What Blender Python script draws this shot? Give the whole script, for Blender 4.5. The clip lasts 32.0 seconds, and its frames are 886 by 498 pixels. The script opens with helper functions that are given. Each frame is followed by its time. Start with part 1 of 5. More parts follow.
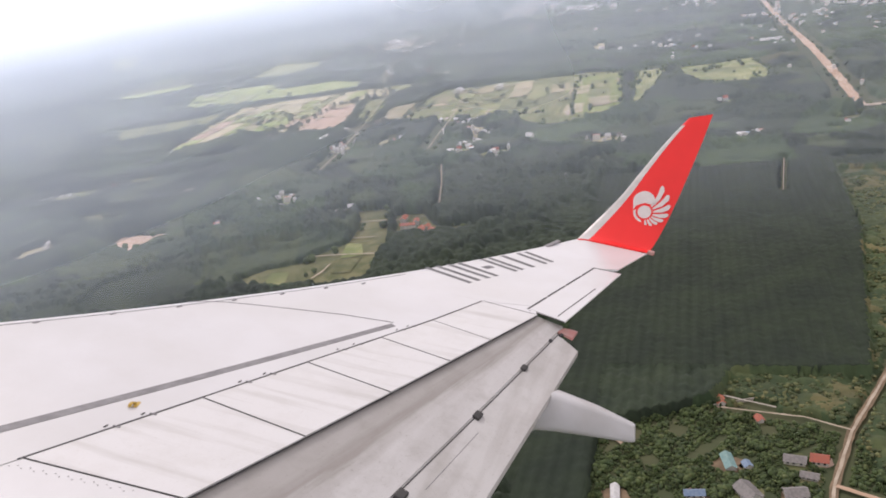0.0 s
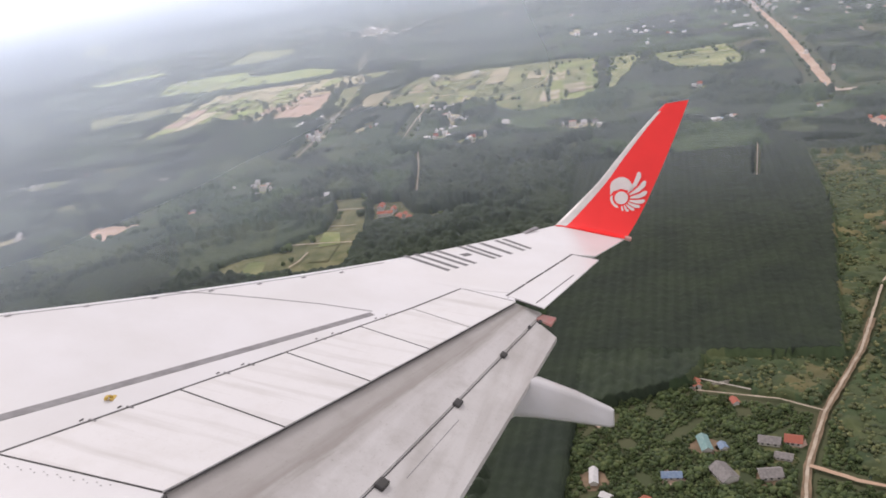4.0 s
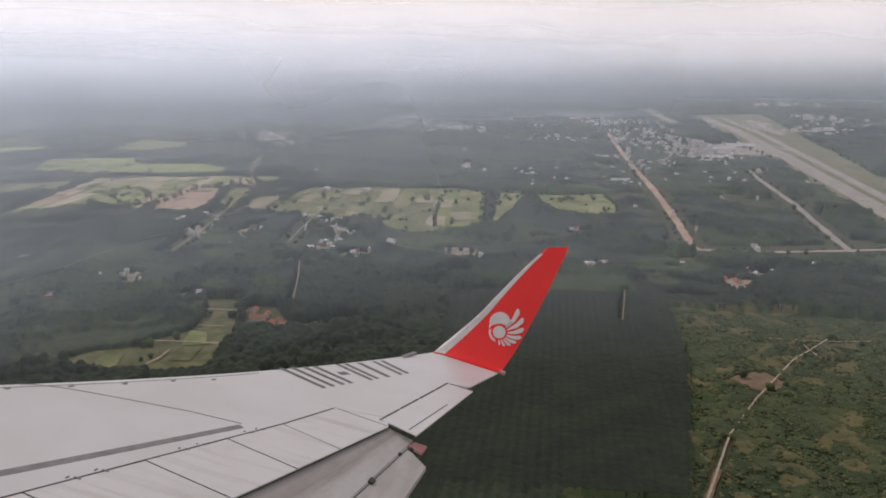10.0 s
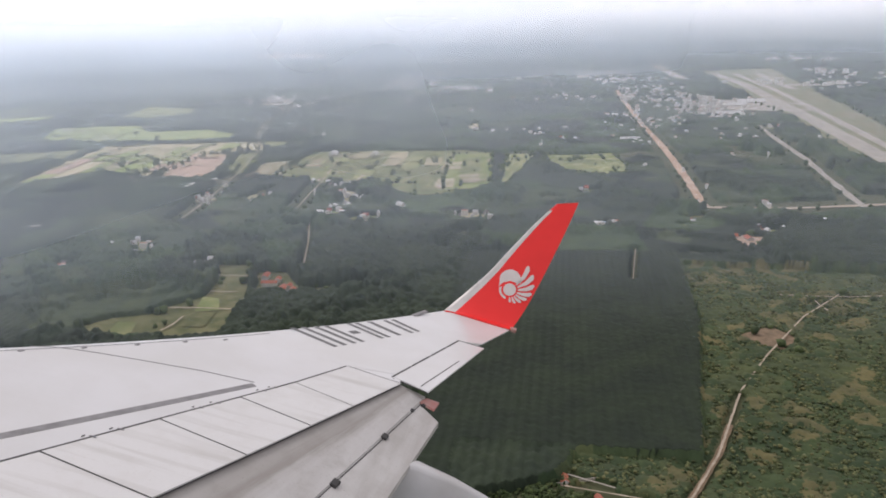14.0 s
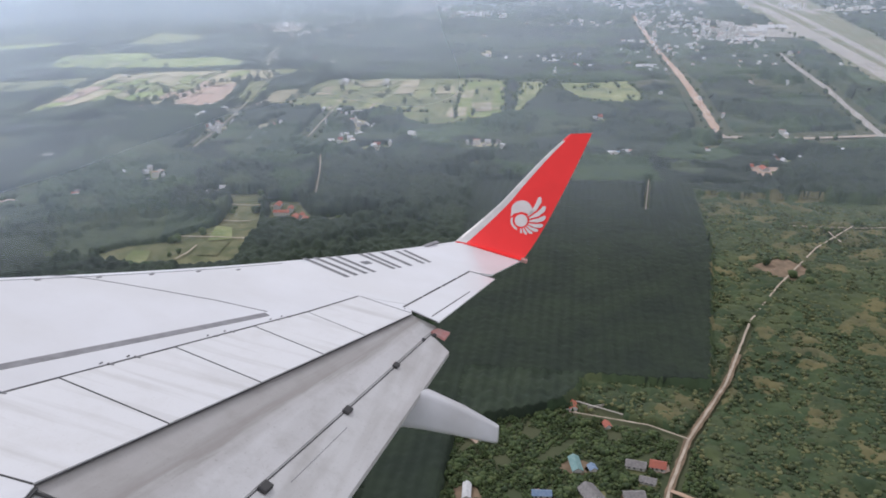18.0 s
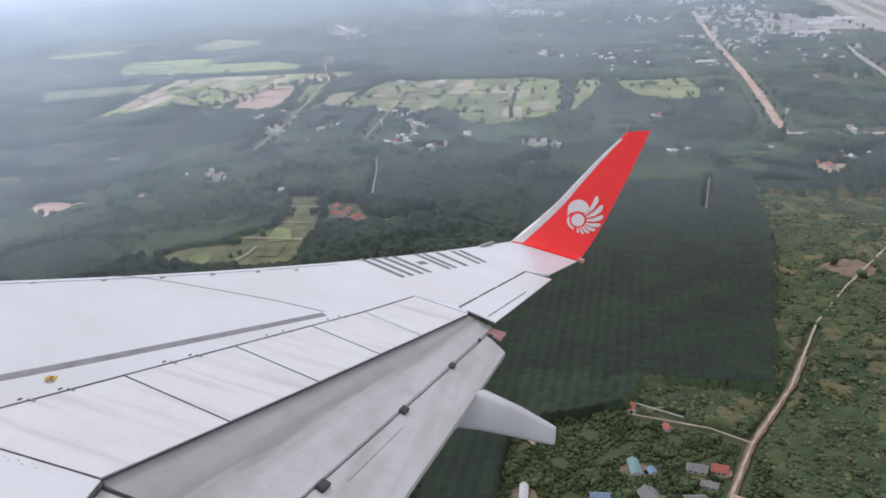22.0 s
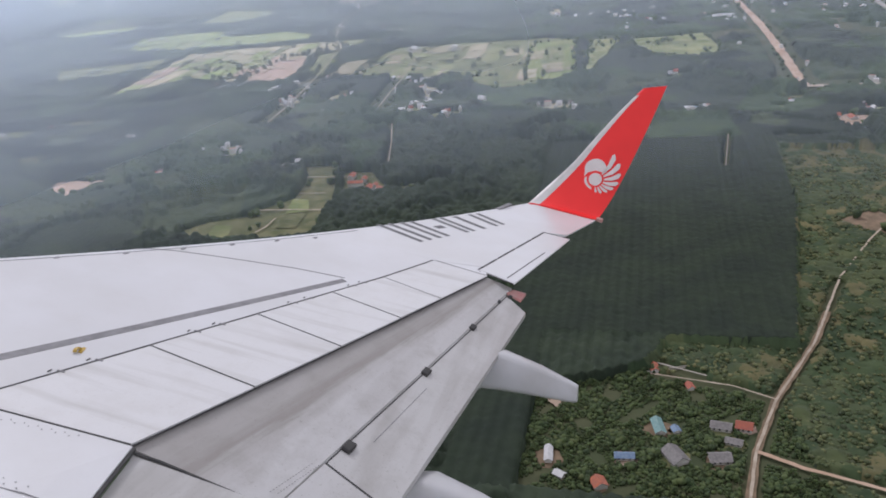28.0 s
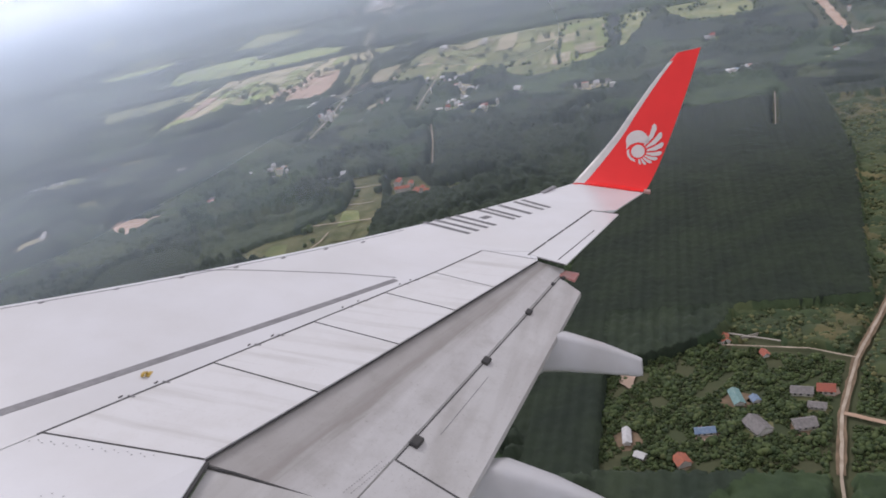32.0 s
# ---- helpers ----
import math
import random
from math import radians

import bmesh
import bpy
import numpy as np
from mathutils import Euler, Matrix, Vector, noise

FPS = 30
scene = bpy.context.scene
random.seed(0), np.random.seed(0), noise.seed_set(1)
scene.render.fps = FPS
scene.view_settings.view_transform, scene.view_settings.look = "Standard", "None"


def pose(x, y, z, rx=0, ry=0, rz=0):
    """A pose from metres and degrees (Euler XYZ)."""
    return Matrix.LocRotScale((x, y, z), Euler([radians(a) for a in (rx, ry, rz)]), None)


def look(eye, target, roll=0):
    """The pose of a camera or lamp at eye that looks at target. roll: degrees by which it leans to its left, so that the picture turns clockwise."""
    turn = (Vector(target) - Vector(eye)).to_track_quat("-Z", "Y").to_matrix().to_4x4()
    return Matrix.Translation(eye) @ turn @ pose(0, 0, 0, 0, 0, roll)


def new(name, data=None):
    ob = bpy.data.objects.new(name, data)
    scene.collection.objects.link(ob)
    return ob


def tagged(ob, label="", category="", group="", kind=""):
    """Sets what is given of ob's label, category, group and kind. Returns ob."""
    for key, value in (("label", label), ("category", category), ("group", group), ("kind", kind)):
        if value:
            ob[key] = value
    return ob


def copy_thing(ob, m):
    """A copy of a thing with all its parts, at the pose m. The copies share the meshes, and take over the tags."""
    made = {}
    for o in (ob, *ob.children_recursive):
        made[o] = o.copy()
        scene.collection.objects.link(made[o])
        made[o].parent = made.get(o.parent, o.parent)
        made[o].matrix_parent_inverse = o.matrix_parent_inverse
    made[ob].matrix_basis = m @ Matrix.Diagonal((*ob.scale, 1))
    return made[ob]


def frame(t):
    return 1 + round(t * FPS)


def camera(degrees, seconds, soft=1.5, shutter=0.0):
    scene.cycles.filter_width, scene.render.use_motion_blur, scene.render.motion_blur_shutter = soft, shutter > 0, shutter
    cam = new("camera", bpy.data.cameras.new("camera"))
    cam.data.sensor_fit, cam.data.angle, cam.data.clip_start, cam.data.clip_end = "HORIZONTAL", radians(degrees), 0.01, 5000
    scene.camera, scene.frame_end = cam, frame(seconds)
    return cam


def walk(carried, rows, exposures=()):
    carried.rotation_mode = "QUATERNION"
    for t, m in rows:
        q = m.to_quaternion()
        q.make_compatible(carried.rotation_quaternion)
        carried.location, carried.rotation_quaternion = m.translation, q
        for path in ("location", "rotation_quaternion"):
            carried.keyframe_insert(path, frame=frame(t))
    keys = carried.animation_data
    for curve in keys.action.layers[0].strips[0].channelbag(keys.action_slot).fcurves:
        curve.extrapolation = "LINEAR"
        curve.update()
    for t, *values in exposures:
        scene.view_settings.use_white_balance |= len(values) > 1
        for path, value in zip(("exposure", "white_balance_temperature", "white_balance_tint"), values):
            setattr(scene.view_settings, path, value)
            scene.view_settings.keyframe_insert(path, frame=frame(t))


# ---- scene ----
# ---- camera ----
# Aircraft frame: x outboard, y to the nose, z up; it is banked and rides 300 m above the ground.
UP = Vector((-0.3882, 0.0346, 0.9209)).normalized()
AX = (Vector((1, 0, 0)) - UP * UP.x).normalized()
AY = UP.cross(AX)
ALTITUDE = 300.0
EYE = Vector((1.285, -10.17, 2.011))
ROT = Matrix((AX, AY, UP))
AIR = Matrix.Translation(Vector((0, 0, ALTITUDE)) - ROT @ EYE) @ ROT.to_4x4()
EXPOSURES = [(0, -0.05, 6350, 19), (7.5, 0.0, 6350, 19), (8.0, 0.3, 6350, 19), (8.5, -0.3, 6380, 18), (9.0, -0.92, 6450, 18), (11.8, -0.86, 6420, 18), (14.5, -0.3, 6150, 15), (17, -0.22, 5780, 14), (25.5, -0.28, 5720, 15), (29, -0.4, 5850, 17), (32, -0.4, 5950, 18)]
cam = camera(58.29, 32.0, soft=1.8)
PATH = [
    (0, 1.446, -10.223, 1.967, 10.948, -7.111, 2.116, -0.00),
    (1, 1.456, -10.210, 1.970, 11.043, -7.368, 1.849, -0.25),
    (2, 1.433, -10.237, 1.979, 11.019, -7.398, 1.766, -0.14),
    (3, 1.476, -10.211, 1.971, 11.083, -7.436, 1.894, -0.50),
    (6, 1.453, -10.203, 1.970, 10.962, -7.111, 2.069, 0.52),
    (7, 1.401, -10.179, 2.007, 11.002, -7.389, 2.184, 3.63),
    (8, 1.323, -10.159, 2.013, 11.127, -8.232, 2.416, 4.11),
    (9, 1.285, -10.170, 2.011, 11.043, -8.473, 3.388, 5.08),
    (10, 1.277, -10.123, 2.035, 11.063, -8.736, 3.554, 5.21),
    (11, 1.310, -10.109, 1.952, 11.071, -8.618, 3.529, 4.20),
    (12, 1.351, -10.064, 1.900, 11.117, -8.364, 3.219, 3.88),
    (13, 1.275, -10.200, 1.954, 11.053, -8.411, 3.047, 4.63),
    (14, 1.354, -10.129, 1.963, 11.190, -8.652, 3.006, 4.22),
    (17, 1.350, -10.159, 1.977, 11.242, -8.723, 2.275, 4.30),
    (18, 1.370, -10.132, 1.982, 11.246, -8.568, 2.136, 4.44),
    (19, 1.411, -10.132, 1.997, 11.088, -7.613, 1.843, 2.82),
    (20, 1.440, -10.150, 1.988, 11.000, -7.254, 1.511, 1.63),
    (21, 1.430, -10.131, 1.965, 11.054, -7.444, 1.579, 2.75),
    (22, 1.400, -10.131, 1.979, 11.143, -7.878, 2.084, 4.28),
    (23, 1.377, -10.144, 1.986, 11.173, -8.147, 2.224, 4.80),
    (24, 1.376, -10.145, 1.990, 11.187, -8.212, 2.124, 4.22),
    (25, 1.387, -10.151, 1.979, 11.169, -8.074, 1.982, 4.30),
    (28, 1.394, -10.144, 1.935, 11.083, -7.691, 1.605, 2.45),
    (29, 1.404, -10.132, 1.921, 11.029, -7.420, 1.822, 1.28),
    (30, 1.370, -10.221, 1.960, 10.906, -7.249, 1.483, -1.66),
    (31, 1.389, -10.254, 1.937, 10.897, -7.191, 1.473, -2.66),
    (32, 1.422, -10.221, 1.854, 10.921, -7.117, 1.504, -4.36),
]
walk(cam, [(t, AIR @ look((ex, ey, ez), (tx, ty, tz), roll)) for t, ex, ey, ez, tx, ty, tz, roll in PATH],
     exposures=EXPOSURES)

# ---- world, sun ----
world = bpy.data.worlds.new("overcast_sky")
scene.world = world
world.use_nodes = True
wn, wl = world.node_tree.nodes, world.node_tree.links
wn.clear()
out = wn.new("ShaderNodeOutputWorld")
bg = wn.new("ShaderNodeBackground")
sky = wn.new("ShaderNodeTexSky")
sky.sky_type = "NISHITA"
sky.sun_disc = False
sky.sun_elevation = radians(48)
sky.sun_rotation = radians(-50)
sky.air_density, sky.dust_density = 1.5, 4.0
tc = wn.new("ShaderNodeTexCoord")
mp = wn.new("ShaderNodeMapping")
mp.inputs["Scale"].default_value = (1.0, 1.0, 5.0)
cl = wn.new("ShaderNodeTexNoise")
cl.inputs["Scale"].default_value = 2.2
cl.inputs["Detail"].default_value = 6
ramp = wn.new("ShaderNodeValToRGB")
ramp.color_ramp.elements[0].position, ramp.color_ramp.elements[0].color = 0.35, (6.9, 6.8, 7.0, 1)
ramp.color_ramp.elements[1].position, ramp.color_ramp.elements[1].color = 0.65, (11.2, 10.4, 9.7, 1)
mix = wn.new("ShaderNodeMix")
mix.data_type = "RGBA"
mix.inputs["Factor"].default_value = 0.9
wl.new(tc.outputs["Generated"], mp.inputs["Vector"])
wl.new(mp.outputs["Vector"], cl.inputs["Vector"])
wl.new(cl.outputs["Fac"], ramp.inputs["Fac"])
wl.new(sky.outputs["Color"], mix.inputs["A"])
wl.new(ramp.outputs["Color"], mix.inputs["B"])
sep = wn.new("ShaderNodeSeparateXYZ")
low = wn.new("ShaderNodeMapRange")
low.inputs["From Min"].default_value, low.inputs["From Max"].default_value = 0.0, 0.45
low.inputs["To Min"].default_value, low.inputs["To Max"].default_value = 1.55, 0.95
gain = wn.new("ShaderNodeVectorMath")
gain.operation = "SCALE"
wl.new(tc.outputs["Generated"], sep.inputs["Vector"])
wl.new(sep.outputs["Z"], low.inputs["Value"])
wl.new(mix.outputs["Result"], gain.inputs[0])
wl.new(low.outputs["Result"], gain.inputs["Scale"])
wl.new(gain.outputs["Vector"], bg.inputs["Color"])
bg.inputs["Strength"].default_value = 0.1
wl.new(bg.outputs["Background"], out.inputs["Surface"])

sun = new("sun", bpy.data.lights.new("sun", "SUN"))
sun.data.energy, sun.data.angle, sun.data.color = 1.5, radians(12), (1.0, 0.95, 0.88)
sun.matrix_world = look((0, 0, 900), (0 - 500 * math.cos(radians(48)) * math.sin(radians(50)), -500 * math.cos(radians(48)) * math.cos(radians(50)), 900 - 500 * math.sin(radians(48))))


# ---- materials ----
def material(name, colour, rough=0.6, metal=0.0, colour2=None, scale=5.0, detail=4.0, bump=0.0, bump_scale=40.0, space="Object", random_shift=0.0, coat=0.0, stretch=None, lo=0.35, hi=0.65):
    m = bpy.data.materials.new(name)
    m.use_nodes = True
    n, l = m.node_tree.nodes, m.node_tree.links
    b = n["Principled BSDF"]
    b.inputs["Roughness"].default_value, b.inputs["Metallic"].default_value = rough, metal
    b.inputs["Coat Weight"].default_value = coat
    b.inputs["Base Color"].default_value = (*colour, 1)
    co = n.new("ShaderNodeTexCoord")
    if colour2:
        t = n.new("ShaderNodeTexNoise")
        t.inputs["Scale"].default_value, t.inputs["Detail"].default_value = scale, detail
        if stretch:
            mpn = n.new("ShaderNodeMapping")
            mpn.inputs["Scale"].default_value = stretch
            l.new(co.outputs[space], mpn.inputs["Vector"])
            l.new(mpn.outputs["Vector"], t.inputs["Vector"])
        else:
            l.new(co.outputs[space], t.inputs["Vector"])
        r = n.new("ShaderNodeValToRGB")
        r.color_ramp.elements[0].position, r.color_ramp.elements[0].color = lo, (*colour, 1)
        r.color_ramp.elements[1].position, r.color_ramp.elements[1].color = hi, (*colour2, 1)
        l.new(t.outputs["Fac"], r.inputs["Fac"])
        l.new(r.outputs["Color"], b.inputs["Base Color"])
        if random_shift:
            info = n.new("ShaderNodeObjectInfo")
            hsv = n.new("ShaderNodeHueSaturation")
            mr = n.new("ShaderNodeMapRange")
            mr.inputs["To Min"].default_value, mr.inputs["To Max"].default_value = 1 - random_shift, 1 + random_shift
            l.new(info.outputs["Random"], mr.inputs["Value"])
            l.new(mr.outputs["Result"], hsv.inputs["Value"])
            l.new(r.outputs["Color"], hsv.inputs["Color"])
            l.new(hsv.outputs["Color"], b.inputs["Base Color"])
    if bump:
        t2 = n.new("ShaderNodeTexNoise")
        t2.inputs["Scale"].default_value, t2.inputs["Detail"].default_value = bump_scale, 5
        l.new(co.outputs[space], t2.inputs["Vector"])
        bp = n.new("ShaderNodeBump")
        bp.inputs["Strength"].default_value = bump
        l.new(t2.outputs["Fac"], bp.inputs["Height"])
        l.new(bp.outputs["Normal"], b.inputs["Normal"])
    return m


WHITE = material("white_wing_paint", (0.72, 0.72, 0.73), 0.34, 0, (0.665, 0.66, 0.655), 0.8, 9, 0.015, 3, coat=0.25)
STREAKED = material("streaked_white_paint", (0.69, 0.685, 0.68), 0.4, 0, (0.50, 0.485, 0.46), 1.0, 8, 0.015, 3, coat=0.1, stretch=(6.5, 0.5, 0.5), lo=0.50, hi=0.82)
GREY = material("grey_flap_paint", (0.54, 0.53, 0.515), 0.45, 0, (0.31, 0.29, 0.265), 1.0, 9, 0.02, 4, stretch=(0.35, 3.4, 1.0), lo=0.45, hi=0.80)


def soiled(m, x0, y0, sweep, chord, taper, soot):
    """Oily soil that has run along the span on the forward part of a flap."""
    n, l = m.node_tree.nodes, m.node_tree.links
    b = n["Principled BSDF"]
    clean = b.inputs["Base Color"].links[0].from_socket
    co, sp = n.new("ShaderNodeTexCoord"), n.new("ShaderNodeSeparateXYZ")
    l.new(co.outputs["Object"], sp.inputs["Vector"])

    def calc(op, a, b2, c=None):
        q = n.new("ShaderNodeMath")
        q.operation = op
        for k, v in enumerate((a, b2, c)):
            if v is None:
                continue
            if isinstance(v, float):
                q.inputs[k].default_value = v
            else:
                l.new(v, q.inputs[k])
        return q.outputs["Value"]

    dx = calc("SUBTRACT", sp.outputs["X"], x0)
    lead = calc("MULTIPLY_ADD", dx, sweep, y0)
    along = calc("DIVIDE", calc("SUBTRACT", lead, sp.outputs["Y"]), calc("MULTIPLY_ADD", dx, taper, chord))
    cmb, ns = n.new("ShaderNodeCombineXYZ"), n.new("ShaderNodeTexNoise")
    l.new(calc("MULTIPLY", dx, 0.55), cmb.inputs["X"])
    l.new(calc("MULTIPLY", along, 7.0), cmb.inputs["Y"])
    ns.inputs["Scale"].default_value, ns.inputs["Detail"].default_value, ns.inputs["Roughness"].default_value = 1.0, 9, 0.62
    l.new(cmb.outputs["Vector"], ns.inputs["Vector"])
    wave = calc("MULTIPLY_ADD", ns.outputs["Fac"], 0.5, calc("SUBTRACT", along, 0.25))
    zone, band = n.new("ShaderNodeValToRGB"), n.new("ShaderNodeMix")
    zone.color_ramp.elements[0].position, zone.color_ramp.elements[0].color = 0.0, (0.55, 0.55, 0.55, 1)
    zone.color_ramp.elements[1].position, zone.color_ramp.elements[1].color = 0.62, (0.0, 0.0, 0.0, 1)
    for pos, v in ((0.22, 0.46), (0.38, 0.78), (0.47, 0.3)):
        e = zone.color_ramp.elements.new(pos)
        e.color = (v, v, v, 1)
    l.new(wave, zone.inputs["Fac"])
    band.data_type = "RGBA"
    band.inputs["B"].default_value = (*soot, 1)
    l.new(zone.outputs["Color"], band.inputs["Factor"])
    l.new(clean, band.inputs["A"])
    l.new(band.outputs["Result"], b.inputs["Base Color"])


def weather(m, mottle, specks, tint, broad=2.6, fine=34.0):
    """Uneven wear at two scales over a surface: soft blotches and small dark specks."""
    n, l = m.node_tree.nodes, m.node_tree.links
    b = n["Principled BSDF"]
    clean = b.inputs["Base Color"].links[0].from_socket
    co = n.new("ShaderNodeTexCoord")
    for scale, detail, lo, hi, amount in ((broad, 8, 0.48, 0.78, mottle), (fine, 3, 0.60, 0.74, specks)):
        ns, mr, mx = n.new("ShaderNodeTexNoise"), n.new("ShaderNodeMapRange"), n.new("ShaderNodeMix")
        ns.inputs["Scale"].default_value, ns.inputs["Detail"].default_value, ns.inputs["Roughness"].default_value = scale, detail, 0.65
        mr.inputs["From Min"].default_value, mr.inputs["From Max"].default_value = lo, hi
        mr.inputs["To Min"].default_value, mr.inputs["To Max"].default_value = 0.0, amount
        mx.data_type = "RGBA"
        mx.inputs["B"].default_value = (*tint, 1)
        l.new(co.outputs["Object"], ns.inputs["Vector"])
        l.new(ns.outputs["Fac"], mr.inputs["Value"])
        l.new(mr.outputs["Result"], mx.inputs["Factor"])
        l.new(clean, mx.inputs["A"])
        clean = mx.outputs["Result"]
    l.new(clean, b.inputs["Base Color"])


FLAP = material("soiled_flap_paint", (0.56, 0.55, 0.54), 0.45, 0, (0.46, 0.445, 0.43), 1.0, 9, 0.02, 4, stretch=(0.35, 3.4, 1.0), lo=0.40, hi=0.75)
soiled(FLAP, 6.62, -6.44, -0.2568, 1.05, -0.113, (0.26, 0.235, 0.21))
weather(WHITE, 0.10, 0.12, (0.50, 0.47, 0.43))
weather(STREAKED, 0.28, 0.3, (0.46, 0.43, 0.38))
weather(FLAP, 0.45, 0.5, (0.27, 0.25, 0.22))
weather(GREY, 0.35, 0.45, (0.27, 0.25, 0.22))
FAIRING = material("grey_fairing_paint", (0.55, 0.55, 0.56), 0.42, 0, (0.47, 0.465, 0.46), 2.0, 6)
RED = material("red_winglet_paint", (0.95, 0.030, 0.026), 0.45, 0, (0.90, 0.028, 0.024), 2, 3)
PINK = material("faded_red_paint", (0.55, 0.20, 0.18), 0.5, 0, (0.48, 0.30, 0.27), 6, 4)
SILVER = material("pale_leading_edge", (0.68, 0.66, 0.64), 0.4, 0.1, (0.58, 0.56, 0.54), 5, 5)
# Near-black for painted gap shade, dark joints and black fittings.
DARK = material("gap_shade_and_dark_parts", (0.03, 0.03, 0.032), 0.7, 0, (0.06, 0.058, 0.055), 8, 4)
LINE = material("grey_marking_paint", (0.20, 0.195, 0.20), 0.6, 0, (0.27, 0.265, 0.27), 9, 4)
LETTER = material("dark_letter_paint", (0.13, 0.13, 0.135), 0.55, 0, (0.18, 0.18, 0.18), 9, 4)
EMBLEM = material("white_emblem_paint", (0.75, 0.70, 0.68), 0.45, 0, (0.70, 0.65, 0.63), 9, 4)
YELLOW = material("yellow_paint", (0.62, 0.42, 0.08), 0.5, 0, (0.45, 0.3, 0.05), 20, 4)
SOIL = material("grassy_soil", (0.055, 0.075, 0.03), 0.95, 0, (0.095, 0.095, 0.045), 0.012, 10)
# Grass, lush and stubble colours are raised to carry a patch of sun.
GRASS = material("field_grass", (0.17, 0.205, 0.07), 0.95, 0, (0.31, 0.31, 0.14), 0.03, 12, random_shift=0.25)
LUSH = material("lush_grass", (0.22, 0.29, 0.075), 0.95, 0, (0.34, 0.37, 0.13), 0.02, 10, random_shift=0.2)
# Dull copy of the field grass, with shade put into its colour.
SHADED_GRASS = material("shaded_grass", (0.10, 0.115, 0.042), 0.95, 0, (0.20, 0.19, 0.09), 0.05, 12)
STUBBLE = material("pale_stubble", (0.50, 0.43, 0.30), 0.95, 0, (0.32, 0.30, 0.17), 0.03, 12, random_shift=0.2)
EARTH = material("bare_earth", (0.56, 0.40, 0.32), 0.95, 0, (0.45, 0.33, 0.25), 0.06, 9, random_shift=0.15)
weather(SOIL, 0.7, 0.5, (0.040, 0.050, 0.022), 0.05, 0.7)
for ground_cover, dark in ((GRASS, (0.11, 0.13, 0.05)), (LUSH, (0.15, 0.19, 0.06)), (STUBBLE, (0.20, 0.20, 0.10)), (EARTH, (0.28, 0.23, 0.15)), (SHADED_GRASS, (0.06, 0.075, 0.03))):
    weather(ground_cover, 0.8, 0.55, dark, 0.013, 0.16)
VERGE = material("brown_verge", (0.16, 0.115, 0.07), 0.95, 0, (0.27, 0.19, 0.12), 0.12, 9)
DIRT_ROAD = material("pale_dirt_road", (0.52, 0.44, 0.34), 0.95, 0, (0.38, 0.31, 0.23), 0.15, 8)
LATERITE = material("orange_laterite", (0.46, 0.31, 0.21), 0.95, 0, (0.58, 0.44, 0.33), 0.02, 8)
AIRGRASS = material("dry_airfield_grass", (0.24, 0.22, 0.14), 0.95, 0, (0.17, 0.18, 0.09), 0.01, 10)
CONCRETE = material("concrete", (0.44, 0.40, 0.34), 0.9, 0, (0.32, 0.295, 0.25), 0.02, 8)
WALL = material("rendered_wall", (0.62, 0.60, 0.55), 0.9, 0, (0.5, 0.48, 0.44), 0.5, 6, random_shift=0.15)
ROOF_GREY = material("grey_sheet_roof", (0.15, 0.14, 0.13), 0.6, 0, (0.23, 0.21, 0.20), 0.6, 6, random_shift=0.2)
ROOF_PALE = material("pale_metal_roof", (0.62, 0.61, 0.60), 0.5, 0, (0.5, 0.49, 0.48), 0.4, 6, random_shift=0.15)
ROOF_RED = material("red_tile_roof", (0.42, 0.12, 0.07), 0.75, 0, (0.33, 0.11, 0.08), 0.6, 6, random_shift=0.15)
ROOF_ORANGE = material("orange_tile_roof", (0.46, 0.14, 0.07), 0.8, 0, (0.33, 0.12, 0.08), 0.5, 8)
ROOF_BLUE = material("blue_sheet_roof", (0.14, 0.21, 0.33), 0.6, 0, (0.22, 0.29, 0.38), 0.6, 8)
ROOF_TEAL = material("teal_sheet_roof", (0.13, 0.26, 0.25), 0.6, 0, (0.22, 0.33, 0.31), 0.6, 8)
PANE = material("dark_window_glass", (0.03, 0.035, 0.04), 0.15)
BARK = material("tree_bark", (0.12, 0.09, 0.065), 0.95, 0, (0.17, 0.13, 0.10), 3, 5)
LEAF = material("tree_leaves", (0.035, 0.062, 0.018), 0.85, 0, (0.075, 0.105, 0.030), 0.22, 6, random_shift=0.3)
SHRUB = material("shrub_leaves", (0.052, 0.076, 0.027), 0.85, 0, (0.112, 0.126, 0.048), 0.05, 12, 0.35, 1.2)
TONES = [("rubber_canopy", 1.0, 0.95, 1.0), ("forest_canopy", 0.85, 0.85, 0.75), ("young_canopy", 1.6, 1.6, 1.25), ("dry_canopy", 1.9, 1.6, 1.5),
         ("rubber_canopy", 0.58, 0.62, 0.58), ("rubber_canopy", 1.35, 1.3, 1.35), ("mixed_canopy", 1.1, 1.2, 0.9), ("pale_canopy", 2.3, 2.1, 1.9),
         ("scrub_canopy", 1.7, 1.6, 1.2), ("olive_scrub", 2.4, 1.9, 1.5), ("brown_scrub", 4.6, 2.6, 2.3)]
CANOPY = [material(name, (0.020 * r, 0.036 * g, 0.018 * b), 0.9, 0, (0.036 * r, 0.056 * g, 0.025 * b), 0.03, 13) for name, r, g, b in TONES]
for m, (_, r, g, b) in zip(CANOPY, TONES):
    weather(m, 0.55, 0.6, (0.010 * r, 0.019 * g, 0.010 * b), 0.10, 0.42)


